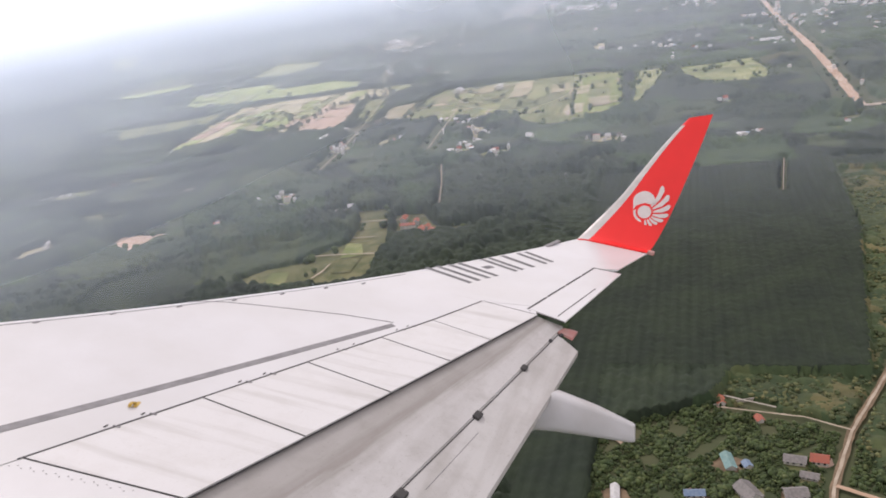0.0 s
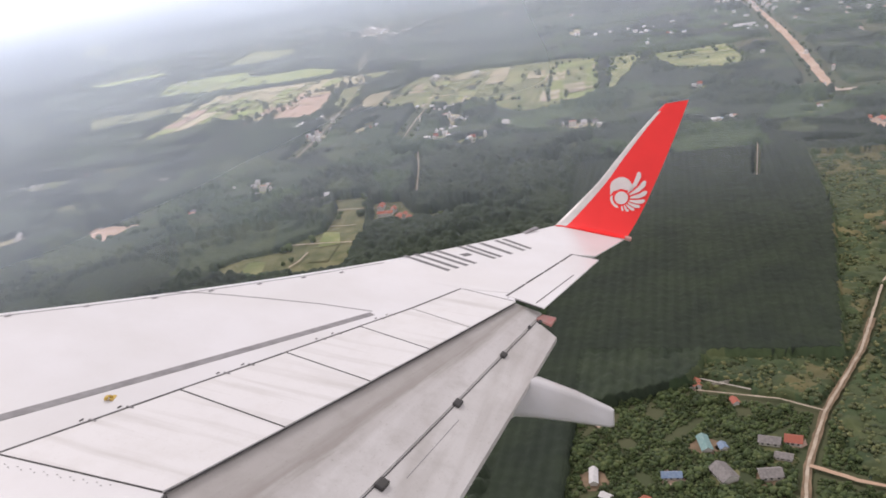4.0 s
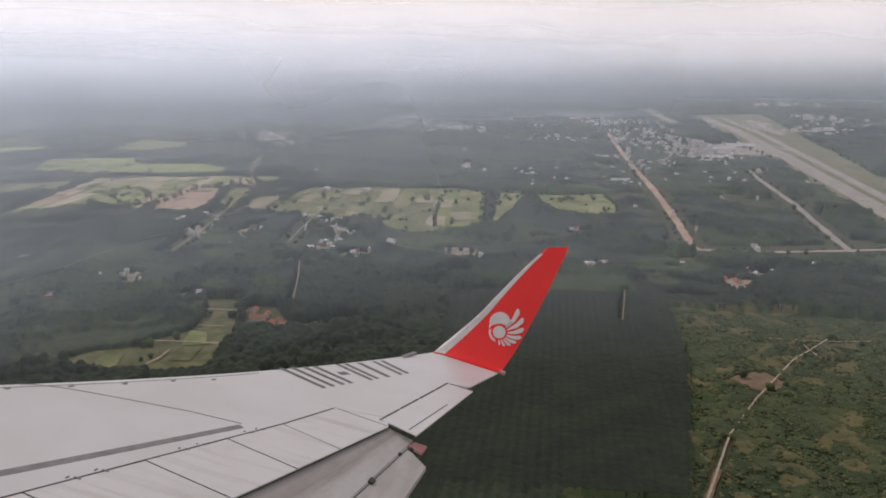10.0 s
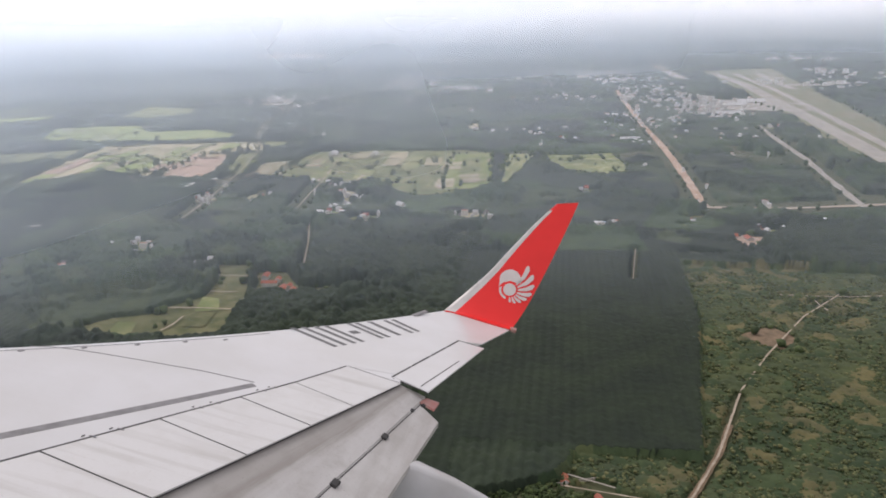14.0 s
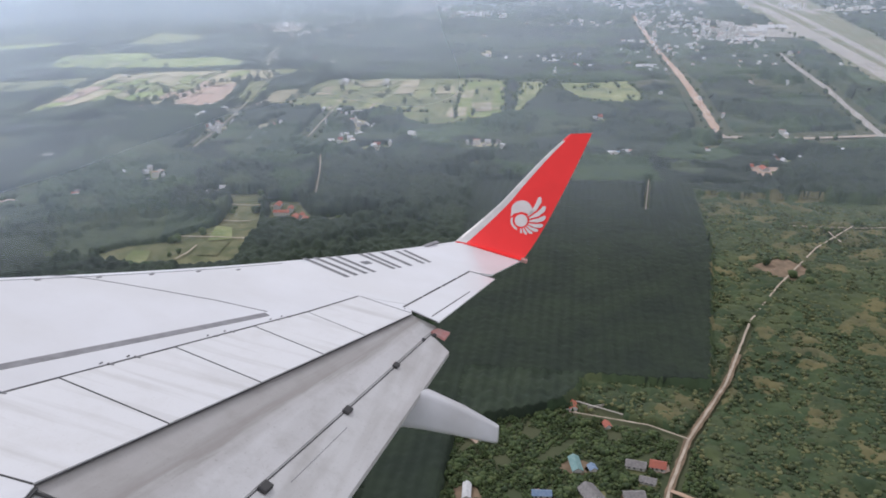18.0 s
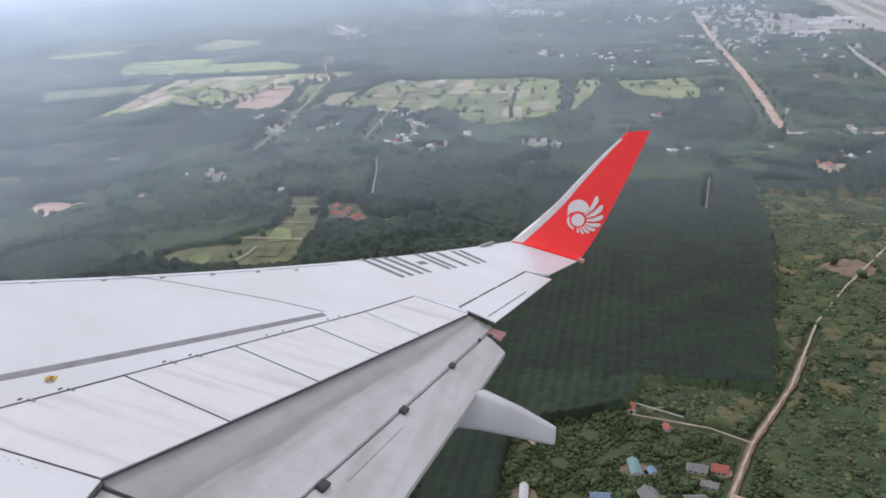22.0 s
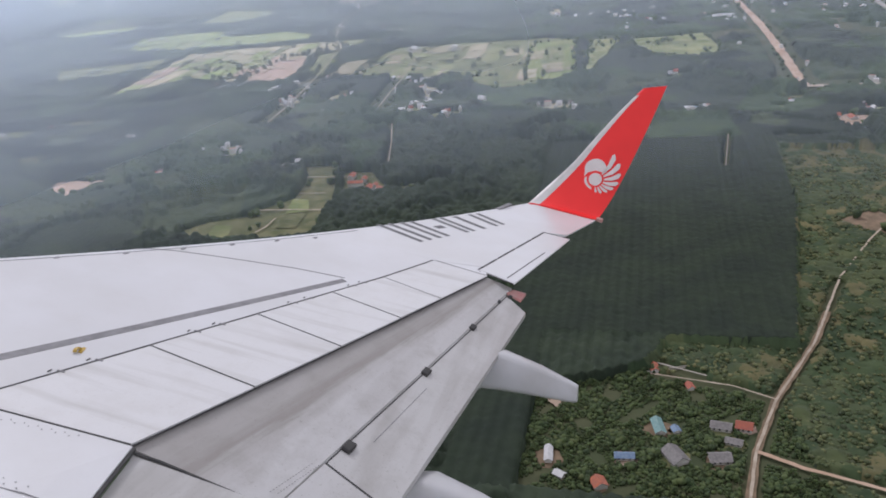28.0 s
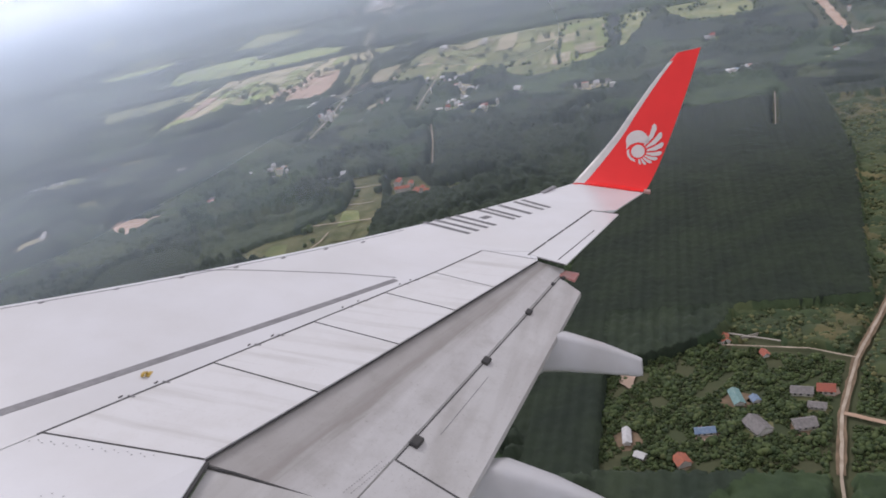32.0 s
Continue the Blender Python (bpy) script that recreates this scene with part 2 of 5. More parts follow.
def vary_islands(m, amount, tint):
    """Give every leafy lump of a mesh a shade of its own."""
    n, l = m.node_tree.nodes, m.node_tree.links
    b = n["Principled BSDF"]
    old = b.inputs["Base Color"].links[0].from_socket
    g, mr, hsv, mx = n.new("ShaderNodeNewGeometry"), n.new("ShaderNodeMapRange"), n.new("ShaderNodeHueSaturation"), n.new("ShaderNodeMix")
    mx.data_type = "RGBA"
    mx.inputs["B"].default_value = (*tint, 1)
    mr.inputs["To Min"].default_value, mr.inputs["To Max"].default_value = 1 - amount, 1 + amount
    pw = n.new("ShaderNodeMath")
    pw.operation = "POWER"
    pw.inputs[1].default_value = 6.0
    l.new(g.outputs["Random Per Island"], mr.inputs["Value"])
    l.new(g.outputs["Random Per Island"], pw.inputs[0])
    l.new(mr.outputs["Result"], hsv.inputs["Value"])
    l.new(old, hsv.inputs["Color"])
    l.new(hsv.outputs["Color"], mx.inputs["A"])
    l.new(pw.outputs["Value"], mx.inputs["Factor"])
    l.new(mx.outputs["Result"], b.inputs["Base Color"])


vary_islands(SHRUB, 0.42, (0.16, 0.155, 0.06))
vary_islands(LEAF, 0.4, (0.10, 0.12, 0.04))


# See-through rings imitate the air's haze, its pale tint put into their colour.
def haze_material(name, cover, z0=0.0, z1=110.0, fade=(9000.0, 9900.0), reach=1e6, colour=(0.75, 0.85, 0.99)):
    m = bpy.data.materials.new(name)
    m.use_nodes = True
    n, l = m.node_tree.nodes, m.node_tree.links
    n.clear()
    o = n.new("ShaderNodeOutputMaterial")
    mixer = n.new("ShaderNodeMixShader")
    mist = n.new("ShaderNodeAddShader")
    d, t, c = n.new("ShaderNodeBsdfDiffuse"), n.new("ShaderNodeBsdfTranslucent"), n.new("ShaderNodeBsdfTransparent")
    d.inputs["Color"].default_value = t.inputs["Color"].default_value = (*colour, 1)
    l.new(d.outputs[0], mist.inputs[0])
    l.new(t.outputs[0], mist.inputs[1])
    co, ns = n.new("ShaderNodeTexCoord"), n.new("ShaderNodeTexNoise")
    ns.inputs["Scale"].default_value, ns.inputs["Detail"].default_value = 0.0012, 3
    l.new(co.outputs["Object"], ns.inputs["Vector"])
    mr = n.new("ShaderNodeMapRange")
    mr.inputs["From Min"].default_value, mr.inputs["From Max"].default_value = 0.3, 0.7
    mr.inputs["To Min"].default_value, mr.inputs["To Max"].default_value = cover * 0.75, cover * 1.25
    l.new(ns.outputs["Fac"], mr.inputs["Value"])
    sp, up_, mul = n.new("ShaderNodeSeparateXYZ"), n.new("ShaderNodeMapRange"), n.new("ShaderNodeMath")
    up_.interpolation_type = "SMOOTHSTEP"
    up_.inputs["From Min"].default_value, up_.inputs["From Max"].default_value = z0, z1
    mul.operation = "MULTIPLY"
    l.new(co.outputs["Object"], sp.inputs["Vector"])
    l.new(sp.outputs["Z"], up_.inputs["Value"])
    # Cover grows towards +y so that the sunward side comes out paler.
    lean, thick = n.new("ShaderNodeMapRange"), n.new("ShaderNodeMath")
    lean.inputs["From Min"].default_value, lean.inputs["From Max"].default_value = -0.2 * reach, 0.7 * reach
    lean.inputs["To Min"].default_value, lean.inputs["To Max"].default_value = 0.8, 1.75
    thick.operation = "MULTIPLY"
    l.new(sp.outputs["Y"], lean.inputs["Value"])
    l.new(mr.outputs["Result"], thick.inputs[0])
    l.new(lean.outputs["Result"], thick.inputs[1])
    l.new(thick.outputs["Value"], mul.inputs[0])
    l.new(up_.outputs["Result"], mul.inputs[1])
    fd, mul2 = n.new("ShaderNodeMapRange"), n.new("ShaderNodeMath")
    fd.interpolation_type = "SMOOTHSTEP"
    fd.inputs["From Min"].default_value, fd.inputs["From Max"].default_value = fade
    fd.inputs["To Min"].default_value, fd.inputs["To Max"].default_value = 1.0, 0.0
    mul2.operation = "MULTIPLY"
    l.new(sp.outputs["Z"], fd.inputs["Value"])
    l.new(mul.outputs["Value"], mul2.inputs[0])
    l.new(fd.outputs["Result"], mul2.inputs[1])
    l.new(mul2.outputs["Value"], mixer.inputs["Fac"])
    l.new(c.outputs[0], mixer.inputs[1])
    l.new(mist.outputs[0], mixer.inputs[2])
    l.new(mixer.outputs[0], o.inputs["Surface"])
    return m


# ---- helpers of this scene ----
def part(name, bm, mat, parent=None, label="", smooth=False):
    me = bpy.data.meshes.new(name)
    bmesh.ops.recalc_face_normals(bm, faces=bm.faces)
    bm.to_mesh(me)
    bm.free()
    me.materials.append(mat)
    if smooth:
        for p in me.polygons:
            p.use_smooth = True
        me.set_sharp_from_angle(angle=radians(35))
    ob = new(name, me)
    ob.parent = parent
    if label:
        ob["label"] = label
    return ob


def empty(name, m, **tags):
    e = new(name)
    e.empty_display_size = 0.3
    e.matrix_world = m
    return tagged(e, **tags)


def far(x, y, z=0.0):
    """Land past three kilometres draws together towards the rim, rising with the line of sight, so that it reaches the horizon."""
    d = math.hypot(x, y)
    if d <= 3000.0:
        return x, y, z
    k = (4850.0 - 1850.0 * 3000.0 / d) / d
    return x * k, y * k, ALTITUDE + (z - ALTITUDE) * k


# ---- the wing ----
def y_le(x):
    return -0.52 * (x - 1.88)


def y_te(x):
    return -6.46 - 0.262 * (x - 6.61)


def y_hinge(x):
    return -5.0 - 0.354 * (x - 6.45)


def z_le(x):
    return 0.00642 * x * x - 0.04413 * x + 1.2915


def z_te(x):
    return 0.00153 * x * x + 0.14965 * x - 0.8933


def z_hinge(x):
    return 0.1587 * x - 0.6461


def z_top(x, y):
    """Height of the wing's upper surface."""
    ya, yc = y_le(x), y_te(x)
    yb = min(y_hinge(x), ya - 0.1 * (ya - yc))
    u, ub = (ya - y) / (ya - yc), (ya - yb) / (ya - yc)
    z = z_le(x) + (z_te(x) - z_le(x)) * u
    bump = (z_hinge(x) - (z_le(x) + (z_te(x) - z_le(x)) * ub)) * min(1, max(0, (13.5 - x) / 2))
    return z + bump * max(0, 1 - abs(u - ub) / (ub if u < ub else 1 - ub))


def z_flap(x, y):
    return z_te(x) - 0.05 - 0.51 * (y_te(x) - y)


def z_inboard(x, y):
    line = -6.48 - 0.2 * (6.6 - x)
    return z_top(x, line) - 0.075 - 0.42 * (line - y)


def sheet(corners, nx, ny, height, off=0.0, thick=0.03):
    """A solid panel on a surface, over four plan corners (inner front, outer front, outer rear, inner rear)."""
    bm = bmesh.new()
    (ax, ay), (bx, by), (cx, cy), (dx, dy) = corners
    top, low = [], []
    for j in range(ny + 1):
        v = j / ny
        for i in range(nx + 1):
            u = i / nx
            x = (ax * (1 - u) + bx * u) * (1 - v) + (dx * (1 - u) + cx * u) * v
            y = (ay * (1 - u) + by * u) * (1 - v) + (dy * (1 - u) + cy * u) * v
            z = height(x, y) + off
            top.append(bm.verts.new((x, y, z)))
            low.append(bm.verts.new((x, y, z - thick)))
    w = nx + 1
    for j in range(ny):
        for i in range(nx):
            a = j * w + i
            bm.faces.new((top[a], top[a + 1], top[a + w + 1], top[a + w]))
            bm.faces.new((low[a], low[a + w], low[a + w + 1], low[a + 1]))
    rim = [i for i in range(w)] + [j * w + nx for j in range(1, ny + 1)] + [ny * w + i for i in range(nx - 1, -1, -1)] + [j * w for j in range(ny - 1, 0, -1)]
    for a, b in zip(rim, rim[1:] + rim[:1]):
        bm.faces.new((top[a], low[a], low[b], top[b]))
    return bm


wing = empty("aircraft_wing", AIR, label="white swept airliner wing with grey flaps and red upturned winglet", category="aircraft wing", kind="thing")

# box skin with a rounded nose
bm = bmesh.new()
rows = []
NX = 60
for i in range(NX + 1):
    x = 1.9 + (17.12 - 1.9) * i / NX
    rear = y_hinge(x) + 0.004 if x < 12.6 else (-7.84 - 0.2125 * (x - 12.66) + 0.01 if x < 15.39 else y_te(x))
    front = y_le(x)
    c = front - rear
    t = 0.32 - 0.014 * x
    row = [(front - c * 0.5, z_top(x, front - c * 0.5) - 1.6 * t), (front - c * 0.15, z_top(x, front) - 1.5 * t), (front - 0.02, z_top(x, front) - 0.8 * t), (front + 0.03, z_top(x, front) - 0.42 * t), (front + 0.02, z_top(x, front) - 0.16 * t), (front - 0.05, z_top(x, front) - 0.03)]
    for k in range(13):
        y = front - 0.14 - (c - 0.14) * k / 12
        row.append((y, z_top(x, y)))
    tip = x > 15.39
    row.append((rear, z_top(x, rear) - (0.015 if tip else 0.12)))
    row.append((rear + (0.02 if tip else 0), z_top(x, rear) - (0.03 if tip else 1.1 * t)))
    rows.append([bm.verts.new((x, y, z)) for y, z in row])
for a, b in zip(rows, rows[1:]):
    for j in range(len(a)):
        k = (j + 1) % len(a)
        bm.faces.new((a[j], a[k], b[k], b[j]))
bm.faces.new(rows[0])
bm.faces.new(rows[-1])
part("wing_skin", bm, WHITE, wing, "white painted upper skin")

GAP = 0.012
hinges = [6.49, 8.09, 9.38, 10.53, 11.49]
rears = [6.6, 7.9, 9.15, 10.27, 11.19]
for i in range(4):
    c = [(hinges[i] + GAP, y_hinge(hinges[i]) - GAP), (hinges[i + 1] - GAP, y_hinge(hinges[i + 1]) - GAP), (rears[i + 1] - GAP, y_te(rears[i + 1])), (rears[i] + GAP, y_te(rears[i]))]
    part("spoiler", sheet(c, 8, 6, z_top, 0.0, 0.016), STREAKED, wing)
c = [(11.49, y_hinge(11.49) - GAP), (12.6, -7.16), (12.47, -8.0), (11.19, y_te(11.19))]
part("fixed_trailing_panel", sheet(c, 6, 5, z_top, -0.002, 0.016), STREAKED, wing)
c = [(1.9, y_hinge(1.9) - GAP), (6.49 - GAP, y_hinge(6.49) - GAP), (6.6 - GAP, -6.48), (1.9, -7.4)]
part("inboard_panel", sheet(c, 10, 6, z_top, 0.0, 0.04), WHITE, wing)
part("outer_trailing_panel", sheet([(12.48, -7.12), (12.86, -7.2), (12.86, -7.885), (12.47, -8.0)], 4, 5, z_top, -0.004, 0.03), WHITE, wing)
# Dark sheet that paints the shade seen through the spoiler gaps.
part("gap_shadow_plate", sheet([(6.3, -4.85), (12.6, -7.0), (12.4, -7.97), (6.5, -6.40)], 12, 4, z_top, -0.06, 0.02), DARK, wing, "dark sheet painting the shade in the spoiler gaps")

part("main_flap", sheet([(6.62, -6.44), (12.52, -7.955), (12.64, -8.335), (6.94, -7.48)], 16, 6, z_flap, 0.0, 0.10), FLAP, wing, "dirty grey main flap")
part("aft_flap", sheet([(7.66, -7.56), (12.38, -8.29), (12.21, -8.61), (7.6, -8.215)], 16, 5, z_flap, -0.016, 0.06), GREY, wing, "streaked grey aft flap")
part("flap_inboard_extension", sheet([(6.93, -7.49), (7.65, -7.605), (7.60, -8.2), (6.98, -8.1)], 4, 4, z_flap, 0.0, 0.03), FLAP, wing)
part("inboard_flap", sheet([(3.0, -7.2), (6.60, -6.485), (6.95, -7.55), (3.2, -8.4)], 8, 6, z_inboard, 0.0, 0.1), GREY, wing)
part("flap_end_tongue", sheet([(12.42, -8.30), (12.62, -8.36), (12.73, -8.53), (12.44, -8.50)], 2, 2, z_flap, 0.0, 0.03), PINK, wing, "faded red flap end plate")
part("aileron", sheet([(12.66, -7.855), (15.37, -8.435), (15.37, -8.88), (12.46, -8.40)], 12, 4, z_top, 0.0, 0.016), WHITE, wing)


def loft(sections):
    """A tapering foil through sections of front and rear points, smoothed between them."""
    pts = [(Vector(a), Vector(b)) for a, b in sections]

    def at(s):
        s = min(max(s, 0), len(pts) - 1 - 1e-6)
        i, f = int(s), s - int(s)
        def cat(k):
            p = [pts[min(max(i + d, 0), len(pts) - 1)][k] for d in (-1, 0, 1, 2)]
            return 0.5 * ((2 * p[1]) + (p[2] - p[0]) * f + (2 * p[0] - 5 * p[1] + 4 * p[2] - p[3]) * f * f + (3 * p[1] - p[0] - 3 * p[2] + p[3]) * f ** 3)
        return cat(0), cat(1)
    return at


WINGLET = [((17.05, -7.87, 2.385), (17.05, -9.2, 2.12)), ((17.27, -7.94, 2.49), (17.25, -9.28, 2.2)), ((17.5, -8.29, 2.86), (17.43, -9.50, 2.6)), ((17.59, -8.69, 3.28), (17.57, -9.76, 3.17)), ((17.68, -9.02, 3.70), (17.66, -9.99, 3.72)), ((17.78, -9.52, 4.31), (17.77, -10.22, 4.3)), ((17.85, -9.97, 4.79), (17.86, -10.42, 4.84))]
foil = loft(WINGLET)


def winglet_point(s, c, side, thick):
    a, b = foil(s)
    da, db = foil(s + 0.05)
    d = b - a
    nrm = d.cross((da + db) / 2 - (a + b) / 2 + Vector((0, 0, 1e-6))).normalized()
    if nrm.x > 0:
        nrm = -nrm
    shape = 2.6 * (math.sqrt(c) - c) * thick if c < 1 else 0
    return a + d * c + nrm * side * shape


bm = bmesh.new()
ring_c = [0.0, 0.03, 0.1, 0.22, 0.4, 0.6, 0.8, 1.0]
rows = []
for i in range(41):
    s = 6 * i / 40
    th = 0.06 * (1 - 0.08 * s)
    row = [winglet_point(s, c, 1, th) for c in ring_c] + [winglet_point(s, c, -1, th) for c in reversed(ring_c[1:-1])]
    rows.append([bm.verts.new(p) for p in row])
for a, b in zip(rows, rows[1:]):
    for j in range(len(a)):
        k = (j + 1) % len(a)
        bm.faces.new((a[j], a[k], b[k], b[j]))
bm.faces.new(rows[0])
bm.faces.new(rows[-1])
winglet = part("winglet", bm, RED, wing, "bright red blended winglet", smooth=True)


def canoe(dx, dy, dz, k=1.0):
    bm = bmesh.new()
    sec = [(-7.0, 0.0, -0.45, 0.08), (-7.8, 0.34, -0.36, 0.16), (-8.3, 0.385, -0.07, 0.18), (-8.55, 0.40, -0.075, 0.18), (-9.0, 0.25, -0.11, 0.15), (-9.41, 0.075, -0.15, 0.10), (-9.455, 0.05, -0.143, 0.08)]
    rows = []
    for y, t, b, w in sec:
        zc, hz = (t + b) / 2, (t - b) / 2
        rows.append([bm.verts.new((11.0 + dx + k * w * math.copysign(abs(math.cos(a)) ** 0.45, math.cos(a)), y + dy, zc + dz + hz * math.copysign(abs(math.sin(a)) ** 0.45, math.sin(a)))) for a in [2 * math.pi * q / 16 for q in range(16)]])
    for a, b in zip(rows, rows[1:]):
        for j in range(16):
            bm.faces.new((a[j], a[(j + 1) % 16], b[(j + 1) % 16], b[j]))
    bm.faces.new(rows[0])
    bm.faces.new(rows[-1])
    return part("flap_track_fairing", bm, FAIRING, wing, "smooth grey canoe-shaped fairing", smooth=True)


canoe(0, 0, 0)
canoe(-2.6, 0.17, -0.78, 1.15)

# ---- small parts of the wing ----
def strip(a, b, width, height, off=0.004, thick=0.004, n=10, taper=1.0):
    """A thin raised strip on a surface along a plan line."""
    (ax, ay), (bx, by) = a, b
    dx, dy = bx - ax, by - ay
    k = math.hypot(dx, dy)
    px, py = -dy / k * width / 2, dx / k * width / 2
    c = [(ax + px, ay + py), (bx + px * taper, by + py * taper), (bx - px * taper, by - py * taper), (ax - px, ay - py)]
    return sheet(c, n, 1, height, off, thick)


def block(x, y, height, sx, sy, sz, turn=0.0, lift=0.0):
    bm = bmesh.new()
    bmesh.ops.create_cube(bm, size=1)
    bmesh.ops.scale(bm, vec=(sx, sy, sz), verts=bm.verts)
    bmesh.ops.bevel(bm, geom=list(bm.edges), offset=min(sx, sy, sz) * 0.2, segments=1, affect="EDGES")
    bmesh.ops.transform(bm, matrix=pose(x, y, height(x, y) + sz / 2 + lift, math.degrees(math.atan((height(x, y + 0.05) - height(x, y - 0.05)) / 0.1)), -math.degrees(math.atan((height(x + 0.05, y) - height(x - 0.05, y)) / 0.1)), turn), verts=bm.verts)
    return bm


part("walkway_stripe", strip((4.6, -3.78), (10.98, -6.43), 0.085, z_top, n=24), LINE, wing, "grey painted walkway stripe")
BORDER = [(11.05, -6.40), (10.83, -5.79), (10.54, -5.22), (10.30, -4.78), (10.12, -4.49), (9.94, -4.28), (9.78, -4.17)]
for a, b in zip(BORDER, BORDER[1:]):
    part("walkway_border_line", strip(a, b, 0.014, z_top, n=3), LINE, wing)
part("slat_line", strip((4.0, y_le(4.0) - 0.16), (12.9, y_le(12.9) - 0.13), 0.014, z_top, 0.003, n=30), LINE, wing)
for x0, x1 in ((6.45, 8.09), (8.09, 9.38), (9.38, 10.53), (10.53, 12.6)):
    part("hinge_seal", strip((x0, y_hinge(x0)), (x1, y_hinge(x1)), 0.017, z_top, 0.003, n=6), DARK, wing)
for a, b, w in ((6.49, 6.6, 0.012), (8.09, 7.9, 0.012), (9.38, 9.15, 0.0105), (10.53, 10.27, 0.0102), (11.49, 11.19, 0.006)):
    part("panel_joint", strip((a, y_hinge(a)), (b, y_te(b)), w, z_top, 0.003, n=5), DARK if w > 0.01 else LINE, wing)
part("panel_joint", strip((12.6, -7.15), (12.48, -7.98), 0.01, z_top, 0.003, n=5), LINE, wing)
# Dark strip paints the step's shade along the spoilers' rear edge.
for x0, x1 in ((6.6, 9.0), (9.0, 11.0), (11.0, 12.47)):
    part("spoiler_edge_shade", strip((x0, y_te(x0) - 0.012), (x1, y_te(x1) - 0.012), 0.010, z_top, -0.006, 0.012, n=8), DARK, wing)
for x0, x1 in ((12.64, 13.3), (13.36, 14.05), (14.11, 14.75), (14.81, 15.39)):
    part("aileron_seal", strip((x0, -7.84 - 0.2125 * (x0 - 12.66)), (x1, -7.84 - 0.2125 * (x1 - 12.66)), 0.026, z_top, 0.003, n=4), DARK, wing)
part("aileron_end_seal", strip((15.385, -8.42), (15.385, -8.88), 0.02, z_top, 0.004, n=3), DARK, wing)
part("aileron_end_seal", strip((12.6, -7.86), (12.45, -8.38), 0.03, z_top, -0.004, n=3), DARK, wing)
part("aileron_tab_line", strip((12.6, -8.27), (14.24, -8.59), 0.014, z_top, 0.003, n=6), DARK, wing)
part("flap_seam", strip((7.66, -7.601), (12.4, -8.323), 0.009, z_flap, -0.012, 0.006, n=16), DARK, wing)
part("flap_groove", strip((8.25, -7.831), (9.43, -7.995), 0.006, z_flap, -0.014, 0.004, n=10), LINE, wing)
part("flap_end_seam", strip((7.668, -7.61), (7.62, -8.2), 0.03, z_flap, -0.008, 0.01, n=6), DARK, wing)
part("gate_seam", strip((6.59, -6.46), (6.68, -6.66), 0.018, z_flap, 0.003, 0.01, n=6), DARK, wing)
part("gate_seam", strip((6.68, -6.66), (6.93, -7.48), 0.018, z_flap, 0.003, 0.01, n=6), DARK, wing)
part("inboard_edge_seal", strip((6.6, -6.487), (4.0, -7.0), 0.03, z_top, -0.012, 0.02, n=6), DARK, wing)
for x, y, k in ((12.08, -8.29, 0.6), (11.07, -8.15, 0.9), (9.67, -7.95, 1.0), (7.99, -7.72, 1.1)):
    part("flap_actuator_cover", block(x, y + 0.03, z_flap, 0.13 * k, 0.085 * k, 0.05 * k, -9, -0.028), DARK, wing, "small black actuator cover")
part("flap_end_stop", block(12.36, -8.36, z_flap, 0.07, 0.05, 0.04, -20, -0.02), DARK, wing)
for x in (7.24, 7.58, 8.61, 8.91, 9.93, 10.18, 10.92, 11.12):
    k = 1.0 if x < 9 else 0.7
    part("hinge_fitting", block(x - 0.05, y_hinge(x - 0.05) + 0.045, z_top, 0.045 * k, 0.013, 0.008, -8), DARK, wing)
    part("hinge_tab", block(x, y_hinge(x) - 0.012, z_top, 0.018, 0.07 * k, 0.01, 8), LINE, wing)
for x, y in ((8.17, -3.37), (8.9, -3.74), (9.6, -4.12), (10.25, -4.47), (10.88, -4.80), (11.51, -5.13), (12.06, -5.46)):
    part("slat_fitting", block(x, y - 0.07, z_top, 0.07, 0.035, 0.008, -27), LINE, wing, "small grey slat fitting")
part("wing_tip_lamp", block(16.35, -7.52, z_top, 0.42, 0.09, 0.03, -27, -0.01), LINE, wing, "dark glass lamp strip on the leading edge")
part("tail_lamp", block(17.16, -9.27, z_top, 0.13, 0.13, 0.07, 0, -0.03), PINK, wing, "small lamp at the winglet's foot")
bm = bmesh.new()
ring = 14
for i in range(ring):
    a0, a1 = math.pi * i / ring, math.pi * (i + 1) / ring
    q = []
    for a in (a0, a1):
        for r, w in ((0.042, -0.014), (0.042, 0.014), (0.026, 0.014), (0.026, -0.014)):
            q.append(bm.verts.new((7.57 + r * math.cos(a) * 1.2, -5.19 + w, z_top(7.57, -5.19) + r * math.sin(a))))
    for k in range(4):
        bm.faces.new((q[k], q[(k + 1) % 4], q[4 + (k + 1) % 4], q[4 + k]))
bmesh.ops.remove_doubles(bm, verts=bm.verts, dist=0.0005)
part("lifting_ring", bm, YELLOW, wing, "yellow painted lifting ring")
part("lifting_ring_pad", block(7.61, -5.205, z_top, 0.11, 0.035, 0.006, 15), YELLOW, wing, "worn yellow pad")
rivet_mesh = None
for i in range(20):
    u = i / 19
    x, y = 6.41 + 0.13 * u + (0.03 if i % 2 else 0), -5.02 - 1.05 * u
    if rivet_mesh is None:
        bm = bmesh.new()
        bmesh.ops.create_cone(bm, cap_ends=True, segments=6, radius1=0.0065, radius2=0.005, depth=0.003)
        ob = part("rivet", bm, LINE, wing)
        rivet_mesh = ob.data
    else:
        ob = new("rivet", rivet_mesh)
        ob.parent = wing
    ob.location = (x - 0.06, y, z_top(x - 0.06, y) + 0.003)

